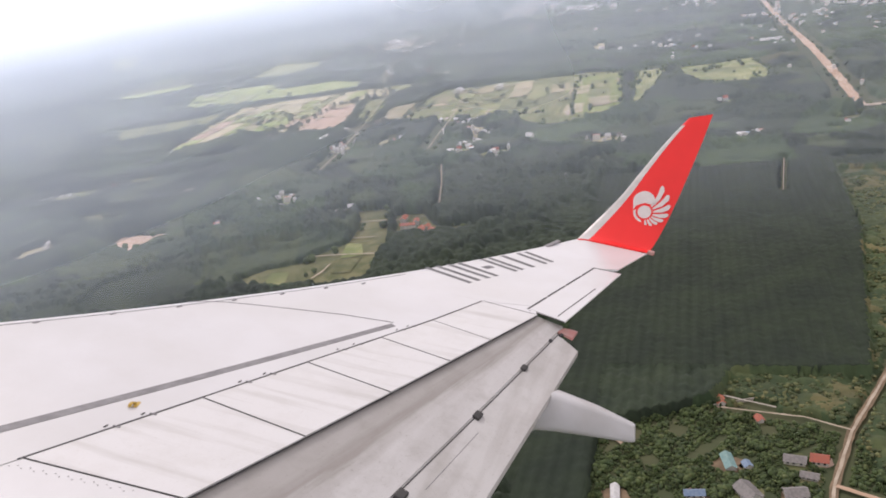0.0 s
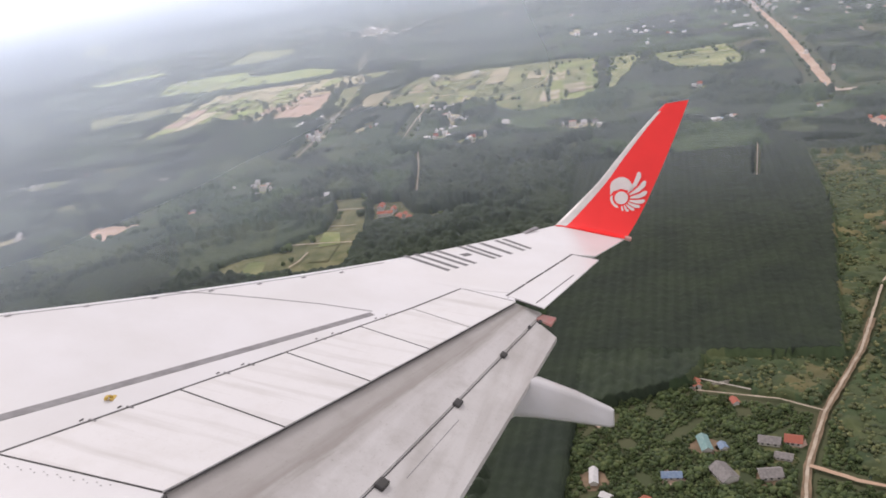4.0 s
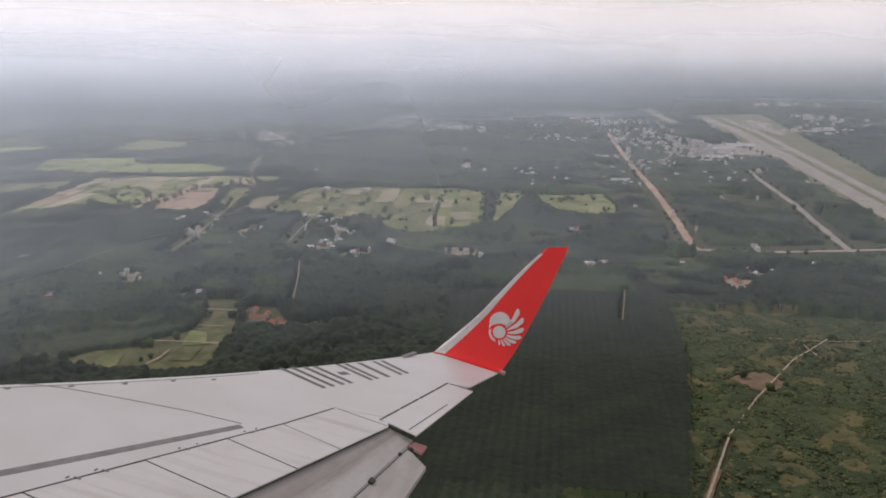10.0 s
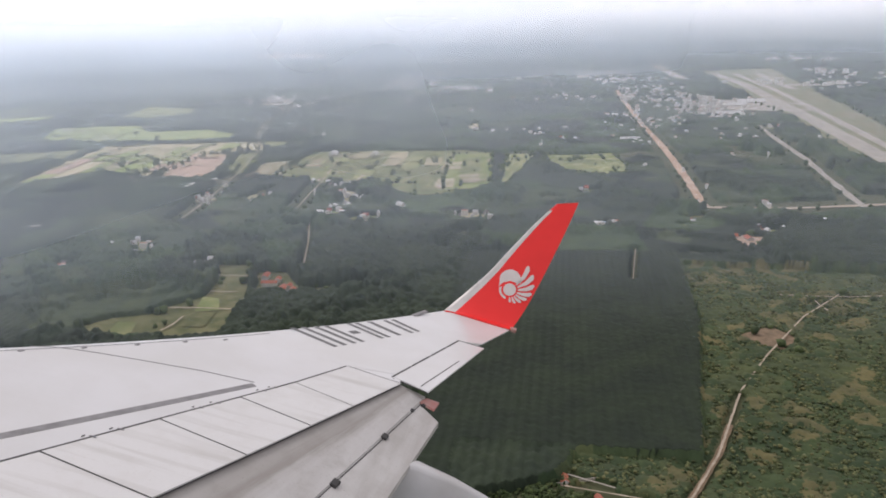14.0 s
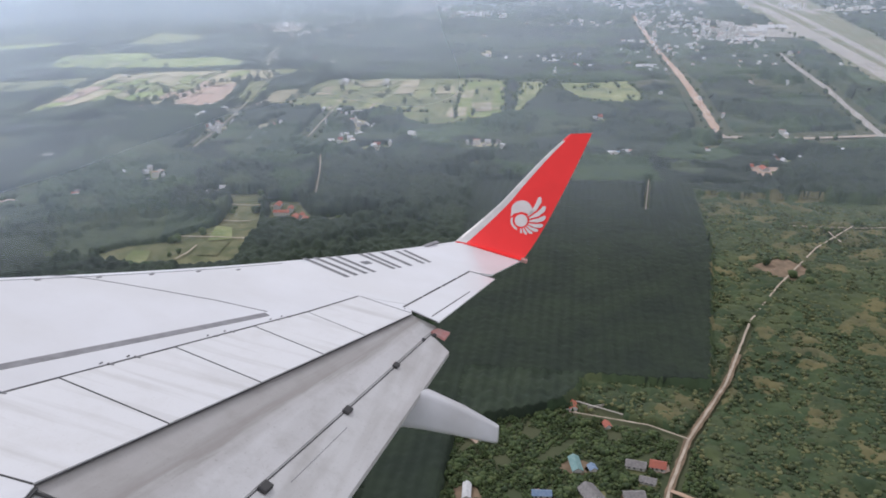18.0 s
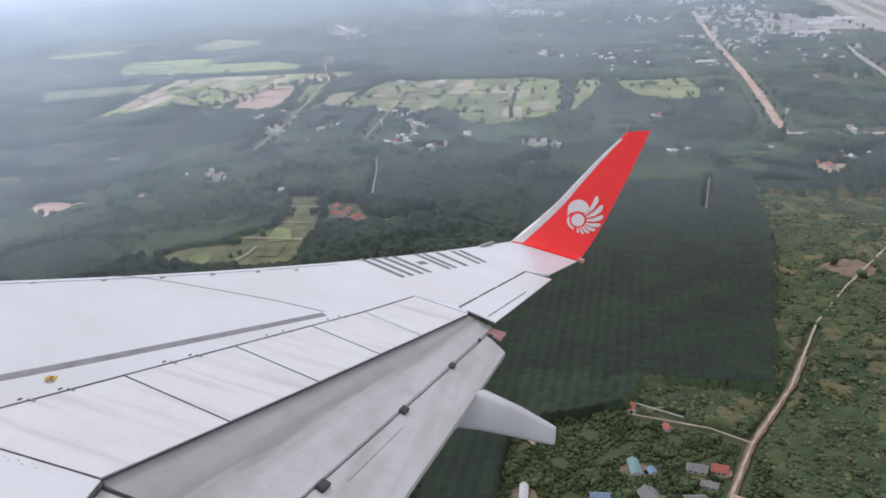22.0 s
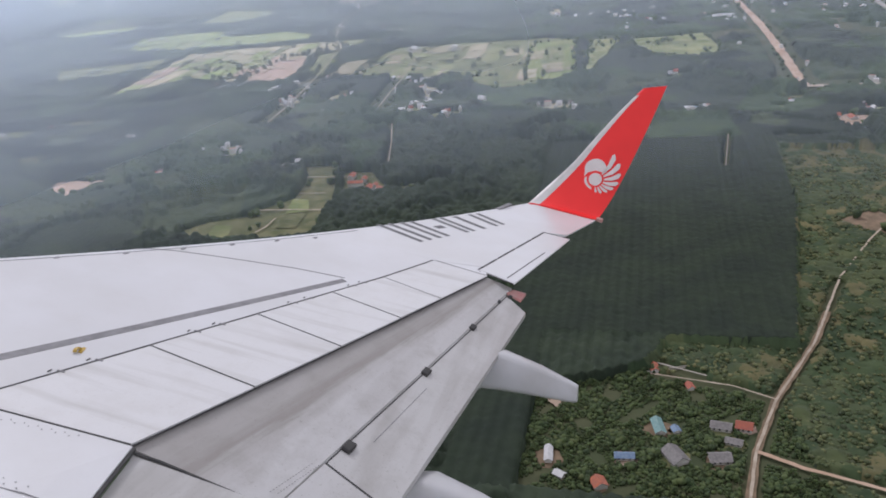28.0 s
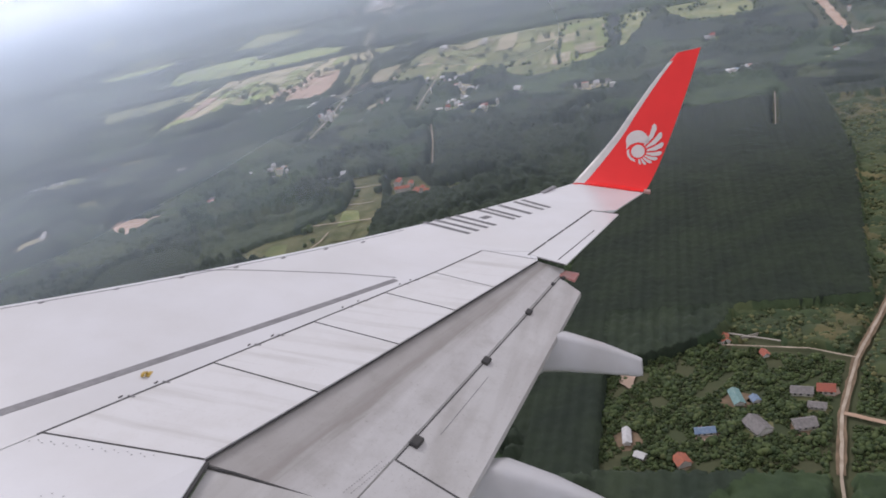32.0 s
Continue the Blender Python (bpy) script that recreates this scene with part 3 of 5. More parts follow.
for k in range(16):
    for lane in (0, 1):
        u = k / 15
        ob = new("rivet", rivet_mesh)
        ob.parent = wing
        x, y = 7.06 + 0.5 * u + 0.03 * lane, -7.40 - 0.125 * u - 0.05 * lane
        ob.location = (x, y, z_flap(x, y) + 0.002)
for k in range(12):
    ob = new("rivet", rivet_mesh)
    ob.parent = wing
    x, y = 5.80 + (0.05 if k % 2 else 0), -5.66 - 0.05 * k
    ob.location = (x, y, z_top(x, y) + 0.003)
part("panel_joint", strip((5.70, -5.60), (5.80, -6.40), 0.008, z_top, 0.003, n=5), LINE, wing)

# registration: plain bars, one for each character
T0, T1, B0, B1 = Vector((13.36, -5.96)), Vector((15.66, -7.28)), Vector((13.12, -6.78)), Vector((15.40, -7.80))
def spot(u, v):
    return tuple((T0.lerp(T1, u)).lerp(B0.lerp(B1, u), v))


for u0, u1, v0, v1 in ((0.02, 0.055, 0, 1), (0.105, 0.14, 0, 1), (0.20, 0.235, 0, 1), (0.285, 0.32, 0, 1), (0.365, 0.44, 0.42, 0.58), (0.49, 0.525, 0, 1), (0.56, 0.595, 0, 1), (0.68, 0.72, 0, 1), (0.83, 0.865, 0, 1), (0.91, 0.945, 0, 1)):
    part("registration_bar", sheet([spot(u0, v0), spot(u1, v0), spot(u1, v1), spot(u0, v1)], 3, 3, z_top, 0.004, 0.003), LETTER, wing, "dark painted bar")

# pale leading edge of the winglet and its emblem of plain shapes
bm = bmesh.new()
rows = []
for i in range(31):
    s = 0.1 + 5.5 * i / 30
    th = 0.06 * (1 - 0.08 * s) + 0.004
    wd = 0.17 - 0.006 * s
    rows.append([bm.verts.new(winglet_point(s, c * wd, sd, th)) for sd, c in ((-1, 0.5), (-1, 0.2), (1, 0.0), (1, 0.1), (1, 0.3), (1, 0.65), (1, 1.0))])
for a, b in zip(rows, rows[1:]):
    for j in range(6):
        bm.faces.new((a[j], a[j + 1], b[j + 1], b[j]))
part("leading_edge_strip", bm, SILVER, winglet, "pale bare leading edge", smooth=True)

pa, pb = foil(2.3)
qa, qb = foil(3.2)
e1 = (pb - pa).normalized()
e2 = ((qa + qb) / 2 - (pa + pb) / 2)
nn = e1.cross(e2).normalized()
nn = nn if nn.x < 0 else -nn
e1, e2 = Vector((0, -1, 0)), Vector((0, 0, 1))
e1 = (e1 - nn * e1.dot(nn)).normalized()
e2 = (e2 - nn * e2.dot(nn)).normalized()
ORIGIN = Vector((17.52, -9.13, 2.92))
base = (pa + pb) / 2
ORIGIN = ORIGIN - nn * (ORIGIN - base).dot(nn) + nn * 0.036
def plate(points):
    bm = bmesh.new()
    v = [bm.verts.new(ORIGIN + e1 * x + e2 * y) for x, y in points]
    w = [bm.verts.new(ORIGIN + e1 * x + e2 * y - nn * 0.02) for x, y in points]
    bm.faces.new(v)
    bm.faces.new(w[::-1])
    for a in range(len(v)):
        b = (a + 1) % len(v)
        bm.faces.new((v[a], w[a], w[b], v[b]))
    part("emblem_shape", bm, EMBLEM, winglet, "plain white emblem shape")


plate([(0.13 * math.cos(a), 0.13 * math.sin(a)) for a in [2 * math.pi * k / 24 for k in range(24)]])
plate([(0.0 + 0.215 * math.cos(radians(a)) * (1 + 0.05 * math.cos(a)), 0.21 + 0.215 * math.sin(radians(a))) for a in range(-18, 203, 13)] + [(-0.22, 0.06), (-0.15, 0.14), (0.0, 0.185), (0.12, 0.15)])
plate([(0.17 * math.cos(radians(a)), 0.17 * math.sin(radians(a))) for a in range(160, 256, 12)] + [(0.215 * math.cos(radians(a)), 0.215 * math.sin(radians(a))) for a in range(255, 159, -12)])
for ang, ln, wd in ((40, 0.60, 0.085), (20, 0.55, 0.085), (-1, 0.49, 0.08), (-21, 0.45, 0.07), (-38, 0.40, 0.058), (-54, 0.35, 0.048), (-70, 0.31, 0.042), (-86, 0.27, 0.036)):
    a = radians(ang)
    c, d = Vector((math.cos(a), math.sin(a))), Vector((-math.sin(a), math.cos(a)))
    prof = [(0.165, 0.012), (0.165 + (ln - 0.165) * 0.5, wd * 0.52), (ln - wd * 0.5, wd * 0.66), (ln, wd * 0.22)]
    bend = 0.01 + 0.15 * (ang + 86) / 126
    pts2 = []
    for r, w2 in prof:
        p = c * r + d * (bend * ((r - 0.165) / (ln - 0.165)) ** 2 + w2)
        pts2.append((p.x, p.y))
    for r, w2 in reversed(prof):
        p = c * r + d * (bend * ((r - 0.165) / (ln - 0.165)) ** 2 - w2)
        pts2.append((p.x, p.y))
    plate(pts2[::-1])

# ---- the ground ----
bm = bmesh.new()
rings = [[bm.verts.new(far(d * math.cos(2 * math.pi * k / 96), d * math.sin(2 * math.pi * k / 96))) for k in range(96)] for d in (150, 600, 1500, 2400, 3000, 3400, 3900, 4500, 5300, 6300, 7600, 9300, 12000, 16000, 24000, 40000, 90000)]
bm.faces.new(rings[0])
for inner, outer in zip(rings, rings[1:]):
    for k in range(96):
        bm.faces.new((inner[k], outer[k], outer[(k + 1) % 96], inner[(k + 1) % 96]))
ground = part("ground", bm, SOIL)
tagged(ground, "flat green farmland and plantation soil reaching the horizon", "ground", kind="structure")

# fields: name, label, material, corners on the ground
FIELDS = [
    ("field", "sunlit yellow-green paddy field", LUSH, [(2496, 2045), (2756, 2034), (2721, 1868), (2414, 1646), (2319, 1740), (2270, 1865)]),
    ("field", "broad sunlit green pasture", LUSH, [(1984, 1408), (2219, 1512), (2286, 1268), (2136, 1169), (2194, 1021), (2064, 846), (1979, 844), (1910, 1128), (1915, 1344)]),
    ("field", "mixed sunlit cropland with pale and green plots", STUBBLE, [(1375, 1051), (1550, 1096), (1869, 1152), (1918, 1006), (1954, 772), (1828, 713), (1768, 828), (1461, 810), (1476, 969), (1425, 999)]),
    ("field", "bare pinkish-brown ploughed plot", EARTH, [(1467, 807), (1716, 874), (1766, 856), (1765, 762), (1583, 706), (1465, 696)]),
    ("field", "bright green crop plot", LUSH, [(1551, 923), (1706, 995), (1735, 941), (1604, 866), (1518, 853)]),
    ("field", "pale stubble plot", STUBBLE, [(1484, 620), (1658, 645), (1693, 575), (1596, 564), (1484, 555)]),
]
FIELDS += [
    ("field", "brown grassy strip", GRASS, [(1552, 692), (1757, 752), (1787, 696), (1589, 644), (1488, 635)]),
    ("field", "large open pasture with worked strips", GRASS, [(1484, 555), (1693, 578), (1805, 559), (1831, 224), (1796, 148), (1407, 116), (1318, 162), (1310, 248), (1384, 304), (1443, 450)]),
    ("field", "bright green lawn-like plot", LUSH, [(1392, 214), (1766, 242), (1788, 154), (1432, 120), (1327, 163)]),
    ("field", "pasture beside tall trees", GRASS, [(1392, 115), (1776, 115), (1781, 46), (1638, 71), (1477, 84)]),
    ("field", "terraced grass strips", GRASS, [(1758, 45), (1794, -116), (1655, -131), (1530, -140), (1499, -42), (1610, 24)]),
    ("field", "cleared grassy plot with pale tracks", SHADED_GRASS, [(919, 432), (925, 384), (848, 361), (774, 335), (694, 326), (665, 386), (663, 451), (700, 490), (730, 466), (745, 429), (763, 425), (803, 397), (854, 404)]),
]
FIELDS += [
    ("field", "grass beside the red-roofed compound, coloured as in shade", SHADED_GRASS, [(836, 294), (851, 220), (815, 213), (802, 257), (802, 285)]),
    ("field", "pale grassland at the wood edge", GRASS, [(1729, 1449), (1779, 1252), (1849, 1164), (1657, 1125), (1543, 1173), (1489, 1255)]),
    ("field", "hazy pale pasture", GRASS, [(2423, 1452), (2809, 1527), (2737, 1300), (2496, 1218), (2367, 1351)]),
    ("field", "hazy pale pasture", GRASS, [(4196, 3402), (4327, 3261), (3572, 2747), (3476, 2828)]),
    ("field", "red earth works", EARTH, [(6881, 2771), (7169, 2501), (6974, 2003), (6460, 1963), (6433, 2443)]),
    ("field", "pale levelled building plot", CONCRETE, [(2840, 1116), (3101, 1140), (2989, 1016), (2785, 961), (2763, 1061)]),
]
FIELDS += [
    ("field", "pale green plot", GRASS, [(1945, 753), (1955, 604), (1826, 615), (1788, 679)]),
    ("field", "pale levelled yard", STUBBLE, [(2144, 251), (2298, 264), (2299, 232), (2146, 213)]),
    ("field", "small grass clearing", SHADED_GRASS, [(1193, 1005), (1208, 940), (1178, 896), (1150, 928), (1150, 970)]),
    ("field", "orange earth yard of a compound", EARTH, [(1066, -223), (1109, -251), (1100, -276), (1040, -264), (1029, -238)]),
    ("field", "grassy airfield between the runways", AIRGRASS, [(4362, -702), (4514, -1104), (2470, -875), (1811, -796), (1326, -594), (1696, -611), (2459, -645), (3079, -664)]),
    ("field", "small grass clearing", SHADED_GRASS, [(1043, 171), (1108, 136), (1095, 106), (1056, 106), (1023, 149)]),
]
FIELDS += [
    ("field", "brown earth patch among shrubs", VERGE, [(738, -172), (764, -209), (732, -226), (704, -204), (718, -188)]),
    ("field", "small grass clearing", SHADED_GRASS, [(1208, -174), (1229, -239), (1200, -257), (1177, -198)]),
]
FIELDS += [
    ("field", "small orange earth clearing", EARTH, [(441, 60), (440, 49), (420, 52), (428, 60)]),
    ("field", "bare pink earth clearing", EARTH, [(835, 767), (868, 769), (870, 691), (799, 703)]),
    ("field", "small grass clearing", SHADED_GRASS, [(973, 930), (1003, 894), (936, 846), (910, 880)]),
    ("field", "long field edge beside a lane", GRASS, [(803, 690), (812, 680), (878, 592), (866, 594)]),
]
ROADS = [
    ("road", "pale dirt road between plantations", DIRT_ROAD, 1.7, [(613, -148), (515, -114), (441, -79), (389, -62), (340, -53), (280, -47)]),
    ("road", "short pale dirt track", DIRT_ROAD, 1.1, [(464, -7), (455, -55), (442, -80)]),
    ("road", "orange dirt lane past the houses", LATERITE, 2.8, [(389, -63), (378, -85), (360, -137)]),
    ("road", "pale walled track", CONCRETE, 1.4, [(478, -9), (465, -40)]),
]
ROADS += [
    ("runway", "long pale worn airport runway", CONCRETE, 46, [(4159, -737), (3510, -753), (2696, -713), (1859, -667), (1434, -639)]),
    ("taxiway", "pale concrete taxiway", CONCRETE, 26, [(4154, -834), (3305, -816), (2576, -771), (2055, -733), (1588, -703)]),
    ("taxiway", "pale concrete taxiway", CONCRETE, 40, [(4075, -935), (3456, -895), (3282, -892)]),
    ("taxiway", "pale concrete taxiway link", CONCRETE, 26, [(2830, -702), (2796, -750), (2714, -777)]),
    ("taxiway", "pale concrete taxiway link", CONCRETE, 26, [(2631, -646), (2574, -706), (2606, -771)]),
    ("road", "pale airport access road", CONCRETE, 60, [(3482, -923), (3429, -1059), (3330, -1312)]),
    ("road", "wide orange laterite road along the airport", LATERITE, 15, [(3304, -218), (2386, -219), (1857, -233), (1544, -233), (1272, -227)]),
    ("road", "tan dirt road beside dark woods", DIRT_ROAD, 12, [(1269, -226), (1267, -279), (1267, -354), (1295, -475), (1322, -592)]),
]
ROADS += [
    ("road", "grey road along the airfield fence", CONCRETE, 13, [(2234, -524), (2031, -511), (1732, -501), (1362, -473), (1240, -465)]),
    ("road", "winding country road", DIRT_ROAD, 1.9, [(2657, 928), (2447, 904), (2279, 878), (2044, 806), (1836, 721), (1555, 656), (1278, 606), (1126, 588)]),
    ("road", "pale farm track", DIRT_ROAD, 1.8, [(1785, 498), (1443, 450), (1327, 439), (1211, 426)]),
    ("road", "pale village lane", DIRT_ROAD, 1.4, [(1124, 374), (1023, 344), (885, 309)]),
    ("road", "narrow pale track", DIRT_ROAD, 0.9, [(1025, -100), (959, -93), (883, -85)]),
    ("road", "pale track across the cleared plot", DIRT_ROAD, 2.2, [(873, 411), (873, 386), (871, 352)]),
    ("road", "pale track across the cleared plot", DIRT_ROAD, 2.0, [(760, 420), (762, 378), (761, 329)]),
    ("road", "pale track across the cleared plot", DIRT_ROAD, 2.0, [(696, 395), (713, 390), (736, 390)]),
]
ROADS += [
    ("road", "pale track across the cleared plot", DIRT_ROAD, 1.8, [(815, 396), (814, 375), (816, 362)]),
    ("road", "pale field track", DIRT_ROAD, 3.2, [(820, 676), (846, 633), (876, 591)]),
    ("road", "pale farm track", DIRT_ROAD, 2.0, [(856, -236), (855, -259), (854, -306), (861, -345)]),
    ("road", "pale farm track", DIRT_ROAD, 1.6, [(851, -269), (829, -271), (810, -274)]),
    ("road", "pale village lane", DIRT_ROAD, 1.4, [(965, 550), (914, 539), (895, 533)]),
    ("road", "far straight airport road", CONCRETE, 50, [(4846, -532), (4246, -538), (3779, -554)]),
    ("road", "long pale far road", CONCRETE, 60, [(6012, 606), (6051, 274), (5775, -35)]),
]


def inside(poly, x, y):
    hit = np.zeros(x.shape, bool)
    for (ax, ay), (bx, by) in zip(poly, poly[1:] + poly[:1]):
        if ay != by:
            hit ^= ((ay > y) != (by > y)) & (x < (bx - ax) * (y - ay) / (by - ay) + ax)
    return hit


def flat(name, points, z, mat):
    bm = bmesh.new()
    bm.faces.new([bm.verts.new((x, y, z)) for x, y in points])
    if max(math.hypot(x, y) for x, y in points) > 2900:
        for cut in range(2600, 7400, 200):
            bmesh.ops.bisect_plane(bm, geom=bm.verts[:] + bm.edges[:] + bm.faces[:], plane_co=(cut, 0, 0), plane_no=(1, 0, 0))
        for v in bm.verts:
            v.co = far(*v.co)
    return part(name, bm, mat)


def ragged(points, step, amount, rng):
    out = []
    for (ax, ay), (bx, by) in zip(points, points[1:] + points[:1]):
        n = max(1, int(math.hypot(bx - ax, by - ay) / step))
        for i in range(n):
            u = i / n
            k = 0 if i == 0 else amount
            out.append((ax + (bx - ax) * u + rng.uniform(-k, k), ay + (by - ay) * u + rng.uniform(-k, k)))
    return out


def ribbon(points, width, rng, sway=0.12):
    left, right = [], []
    dense = []
    for (ax, ay), (bx, by) in zip(points, points[1:]):
        n = max(1, int(math.hypot(bx - ax, by - ay) / (6 if ax < 800 else 25)))
        dense += [(ax + (bx - ax) * i / n, ay + (by - ay) * i / n) for i in range(n)]
    dense.append(points[-1])
    for i, (x, y) in enumerate(dense):
        a, b = dense[max(i - 1, 0)], dense[min(i + 1, len(dense) - 1)]
        k = math.hypot(b[0] - a[0], b[1] - a[1])
        px, py = -(b[1] - a[1]) / k, (b[0] - a[0]) / k
        w1, w2 = width / 2 * (1 + rng.uniform(-sway, sway)), width / 2 * (1 + rng.uniform(-sway, sway))
        left.append((x + px * w1, y + py * w1))
        right.append((x - px * w2, y - py * w2))
    return left, right


rng = random.Random(4)
OPEN = []
for i, (name, label, mat, pts) in enumerate(FIELDS):
    size = max(max(p[0] for p in pts) - min(p[0] for p in pts), max(p[1] for p in pts) - min(p[1] for p in pts))
    outline = ragged(pts, min(40, size / 9), min(10, size * 0.035), rng)
    OPEN.append(outline)
    tagged(flat(name, outline, 0.3 + 0.05 * i, mat), label, "field", kind="structure")
for i, (name, label, mat, width, pts) in enumerate(ROADS):
    left, right = ribbon(pts, width, rng, 0.05 if name != "road" else 0.3)
    bm = bmesh.new()
    lv, rv = [bm.verts.new(far(x, y, 2.0 + 0.05 * i)) for x, y in left], [bm.verts.new(far(x, y, 2.0 + 0.05 * i)) for x, y in right]
    for a in range(len(lv) - 1):
        bm.faces.new((lv[a], lv[a + 1], rv[a + 1], rv[a]))
    tagged(part(name, bm, mat), label, name, kind="structure")
    l2, r2 = ribbon(pts, width + (9 if pts[0][0] < 800 else (9 if pts[0][0] < 1200 else (85 if abs(pts[-1][1] - pts[0][1]) > abs(pts[-1][0] - pts[0][0]) else 42))), rng, 0.1)
    OPEN.append(l2 + r2[::-1])
for name, label, mat, width, z, pts in (("road_verge", "bare brown earth beside the dirt road", VERGE, 4.6, 1.6, [(560, -130), (515, -114), (441, -79), (389, -62), (340, -53)]),
                                        ("road", "overgrown end of the pale dirt road", DIRT_ROAD, 1.6, 3.5, [(860, -300), (790, -245), (690, -187), (613, -148)])):
    left, right = ribbon(pts, width, rng, 0.2)
    bm = bmesh.new()
    lv, rv = [bm.verts.new((x, y, z)) for x, y in left], [bm.verts.new((x, y, z)) for x, y in right]
    for a in range(len(lv) - 1):
        bm.faces.new((lv[a], lv[a + 1], rv[a + 1], rv[a]))
    tagged(part(name, bm, mat), label, "road", kind="structure")
tagged(flat("apron", [(2861, -527), (2960, -733), (2531, -706), (2596, -513)], 3.4, CONCRETE), "pale concrete airport apron", "apron", kind="structure")
OPEN.append([(2960, -440), (2960, -740), (2480, -760), (2440, -390), (2620, -380)])

# thin crop strips that mark the open land
for i in range(230):
    big = i < 120
    cx, cy = (rng.uniform(1340, 1790), rng.uniform(120, 560)) if big else (rng.uniform(1400, 1930), rng.uniform(620, 1160))
    if not any(inside(FIELDS[f][3], np.array([cx]), np.array([cy]))[0] for f in (2, 3, 5, 6, 7, 9)):
        continue
    ln, wd = rng.uniform(14, 60), rng.uniform(2, 8)
    a = radians(rng.choice((3, 5, 93, 95)) + rng.uniform(-3, 3))
    c, s = math.cos(a), math.sin(a)
    pts = [(cx + c * u * ln - s * v * wd, cy + s * u * ln + c * v * wd) for u, v in ((-0.5, -0.5), (0.5, -0.5), (0.5, 0.5), (-0.5, 0.5))]
    tagged(flat("crop_strip", pts, 2.0 + 0.01 * i, rng.choice((STUBBLE, STUBBLE, DIRT_ROAD, GRASS, LUSH))), "narrow pale strip of worked soil in a field", "field", "crop strips", "structure")

# plots within the larger fields
def plots(poly, turn, lx, ly, choices, rng, share=0.75):
    xs_, ys_ = [p[0] for p in poly], [p[1] for p in poly]
    cx, cy = (min(xs_) + max(xs_)) / 2, (min(ys_) + max(ys_)) / 2
    c, s = math.cos(radians(turn)), math.sin(radians(turn))
    n = int(max(max(xs_) - min(xs_), max(ys_) - min(ys_)) / min(lx, ly))
    for i in range(-n, n + 1):
        for j in range(-n, n + 1):
            u, v = (i + 0.5 * (j % 2)) * lx, j * ly
            ring = []
            for p, q in ((-0.47, -0.46), (0.47, -0.46), (0.47, 0.46), (-0.47, 0.46)):
                a, b = u + p * lx + rng.uniform(-5, 5), v + q * ly + rng.uniform(-4, 4)
                ring.append((cx + c * a - s * b, cy + s * a + c * b))
            q = np.array(ring)
            if inside(poly, q[:, 0], q[:, 1]).all() and rng.random() < share:
                tagged(flat("field_plot", ragged(ring, 18, 2, rng), 1.75 + 0.002 * (i + 40) + 0.0001 * j, rng.choice(choices)), "plot of crops or worked soil", "field", "plots in the open land", "structure")


rng = random.Random(21)
plots(FIELDS[2][3], 8, 95, 36, (STUBBLE, GRASS, LUSH, STUBBLE, EARTH, GRASS), rng, 0.85)
plots(FIELDS[1][3], 12, 150, 70, (GRASS, LUSH, STUBBLE), rng)
plots(FIELDS[7][3], 4, 90, 42, (GRASS, GRASS, STUBBLE, LUSH), rng, 0.55)
plots(FIELDS[10][3], 92, 150, 22, (GRASS, LUSH), rng)
plots(FIELDS[13][3], 14, 120, 34, (GRASS, STUBBLE, LUSH, GRASS), rng)
plots(FIELDS[11][3], 12, 46, 24, (SHADED_GRASS, GRASS, SHADED_GRASS), rng, 0.35)

# houses near the camera: place, turn, size, wall height, roof
HOUSES = [
    ("house", "low house with worn teal sheet roof", (407, -9), 12, 13.6, 5.6, 2.6, ROOF_TEAL),
    ("shed", "small shed with blue sheet roof", (405, -19), 20, 4.8, 4.0, 2.4, ROOF_BLUE),
    ("shed", "narrow shed with pale blue sheet roof", (377, 10), 95, 10.4, 4.8, 2.6, ROOF_BLUE),
    ("house", "house with large grey hipped roof", (380, -18), 30, 13.6, 9.6, 3.0, ROOF_GREY),
    ("house", "house with grey gabled roof", (381, -42), 100, 11.2, 8.0, 2.9, ROOF_GREY),
    ("house", "house with grey-brown roof", (411, -45), 80, 11.2, 6.4, 2.8, ROOF_GREY),
    ("house", "house with dark red tiled roof", (412, -58), 80, 8.8, 7.2, 3.0, ROOF_RED),
    ("shed", "open shed with grey sheet roof", (397, -51), 75, 8.8, 4.8, 2.4, ROOF_GREY),
    ("house", "small house with bright orange tiled roof", (352, 23), 25, 7.2, 7.2, 2.8, ROOF_ORANGE),
    ("shed", "small shed with white metal roof", (357, 45), 60, 5.6, 4.0, 2.5, ROOF_PALE),
    ("house", "small house with orange-red roof behind a wall", (472, -7), 10, 8.0, 4.8, 2.6, ROOF_ORANGE),
    ("shed", "low shed with rusty red roof", (452, -29), 20, 5.6, 4.0, 2.4, ROOF_RED),
    ("shed", "long low shed with pale roof", (374, 53), 5, 12.8, 4.0, 2.5, ROOF_PALE),
]
YARD_OPEN = OPEN[len(FIELDS):len(FIELDS) + 3]
for row in HOUSES:
    (hx, hy), k = row[2], max(row[4], row[5]) * 0.5 + 1.5
    YARD_OPEN.append([(hx + k * math.cos(q), hy + k * math.sin(q)) for q in [2 * math.pi * n_ / 10 for n_ in range(10)]])
CLUSTERS = [(1332, 385, 45, 8), (1291, 344, 40, 9), (1405, 395, 25, 4), (1305, 528, 35, 7), (1002, 579, 22, 5), (970, 561, 18, 4), (910, 447, 18, 5), (885, 620, 16, 5), (1157, 296, 40, 5), (1187, 363, 28, 5), (1147, -75, 12, 4), (1129, -58, 10, 3), (1164, -365, 22, 6), (1125, -295, 20, 4), (1193, 137, 28, 4), (1286, 615, 26, 5), (1100, 1050, 60, 6), (820, 880, 40, 5), (2071, 54, 40, 6), (1953, -161, 26, 4)]
rng = random.Random(33)
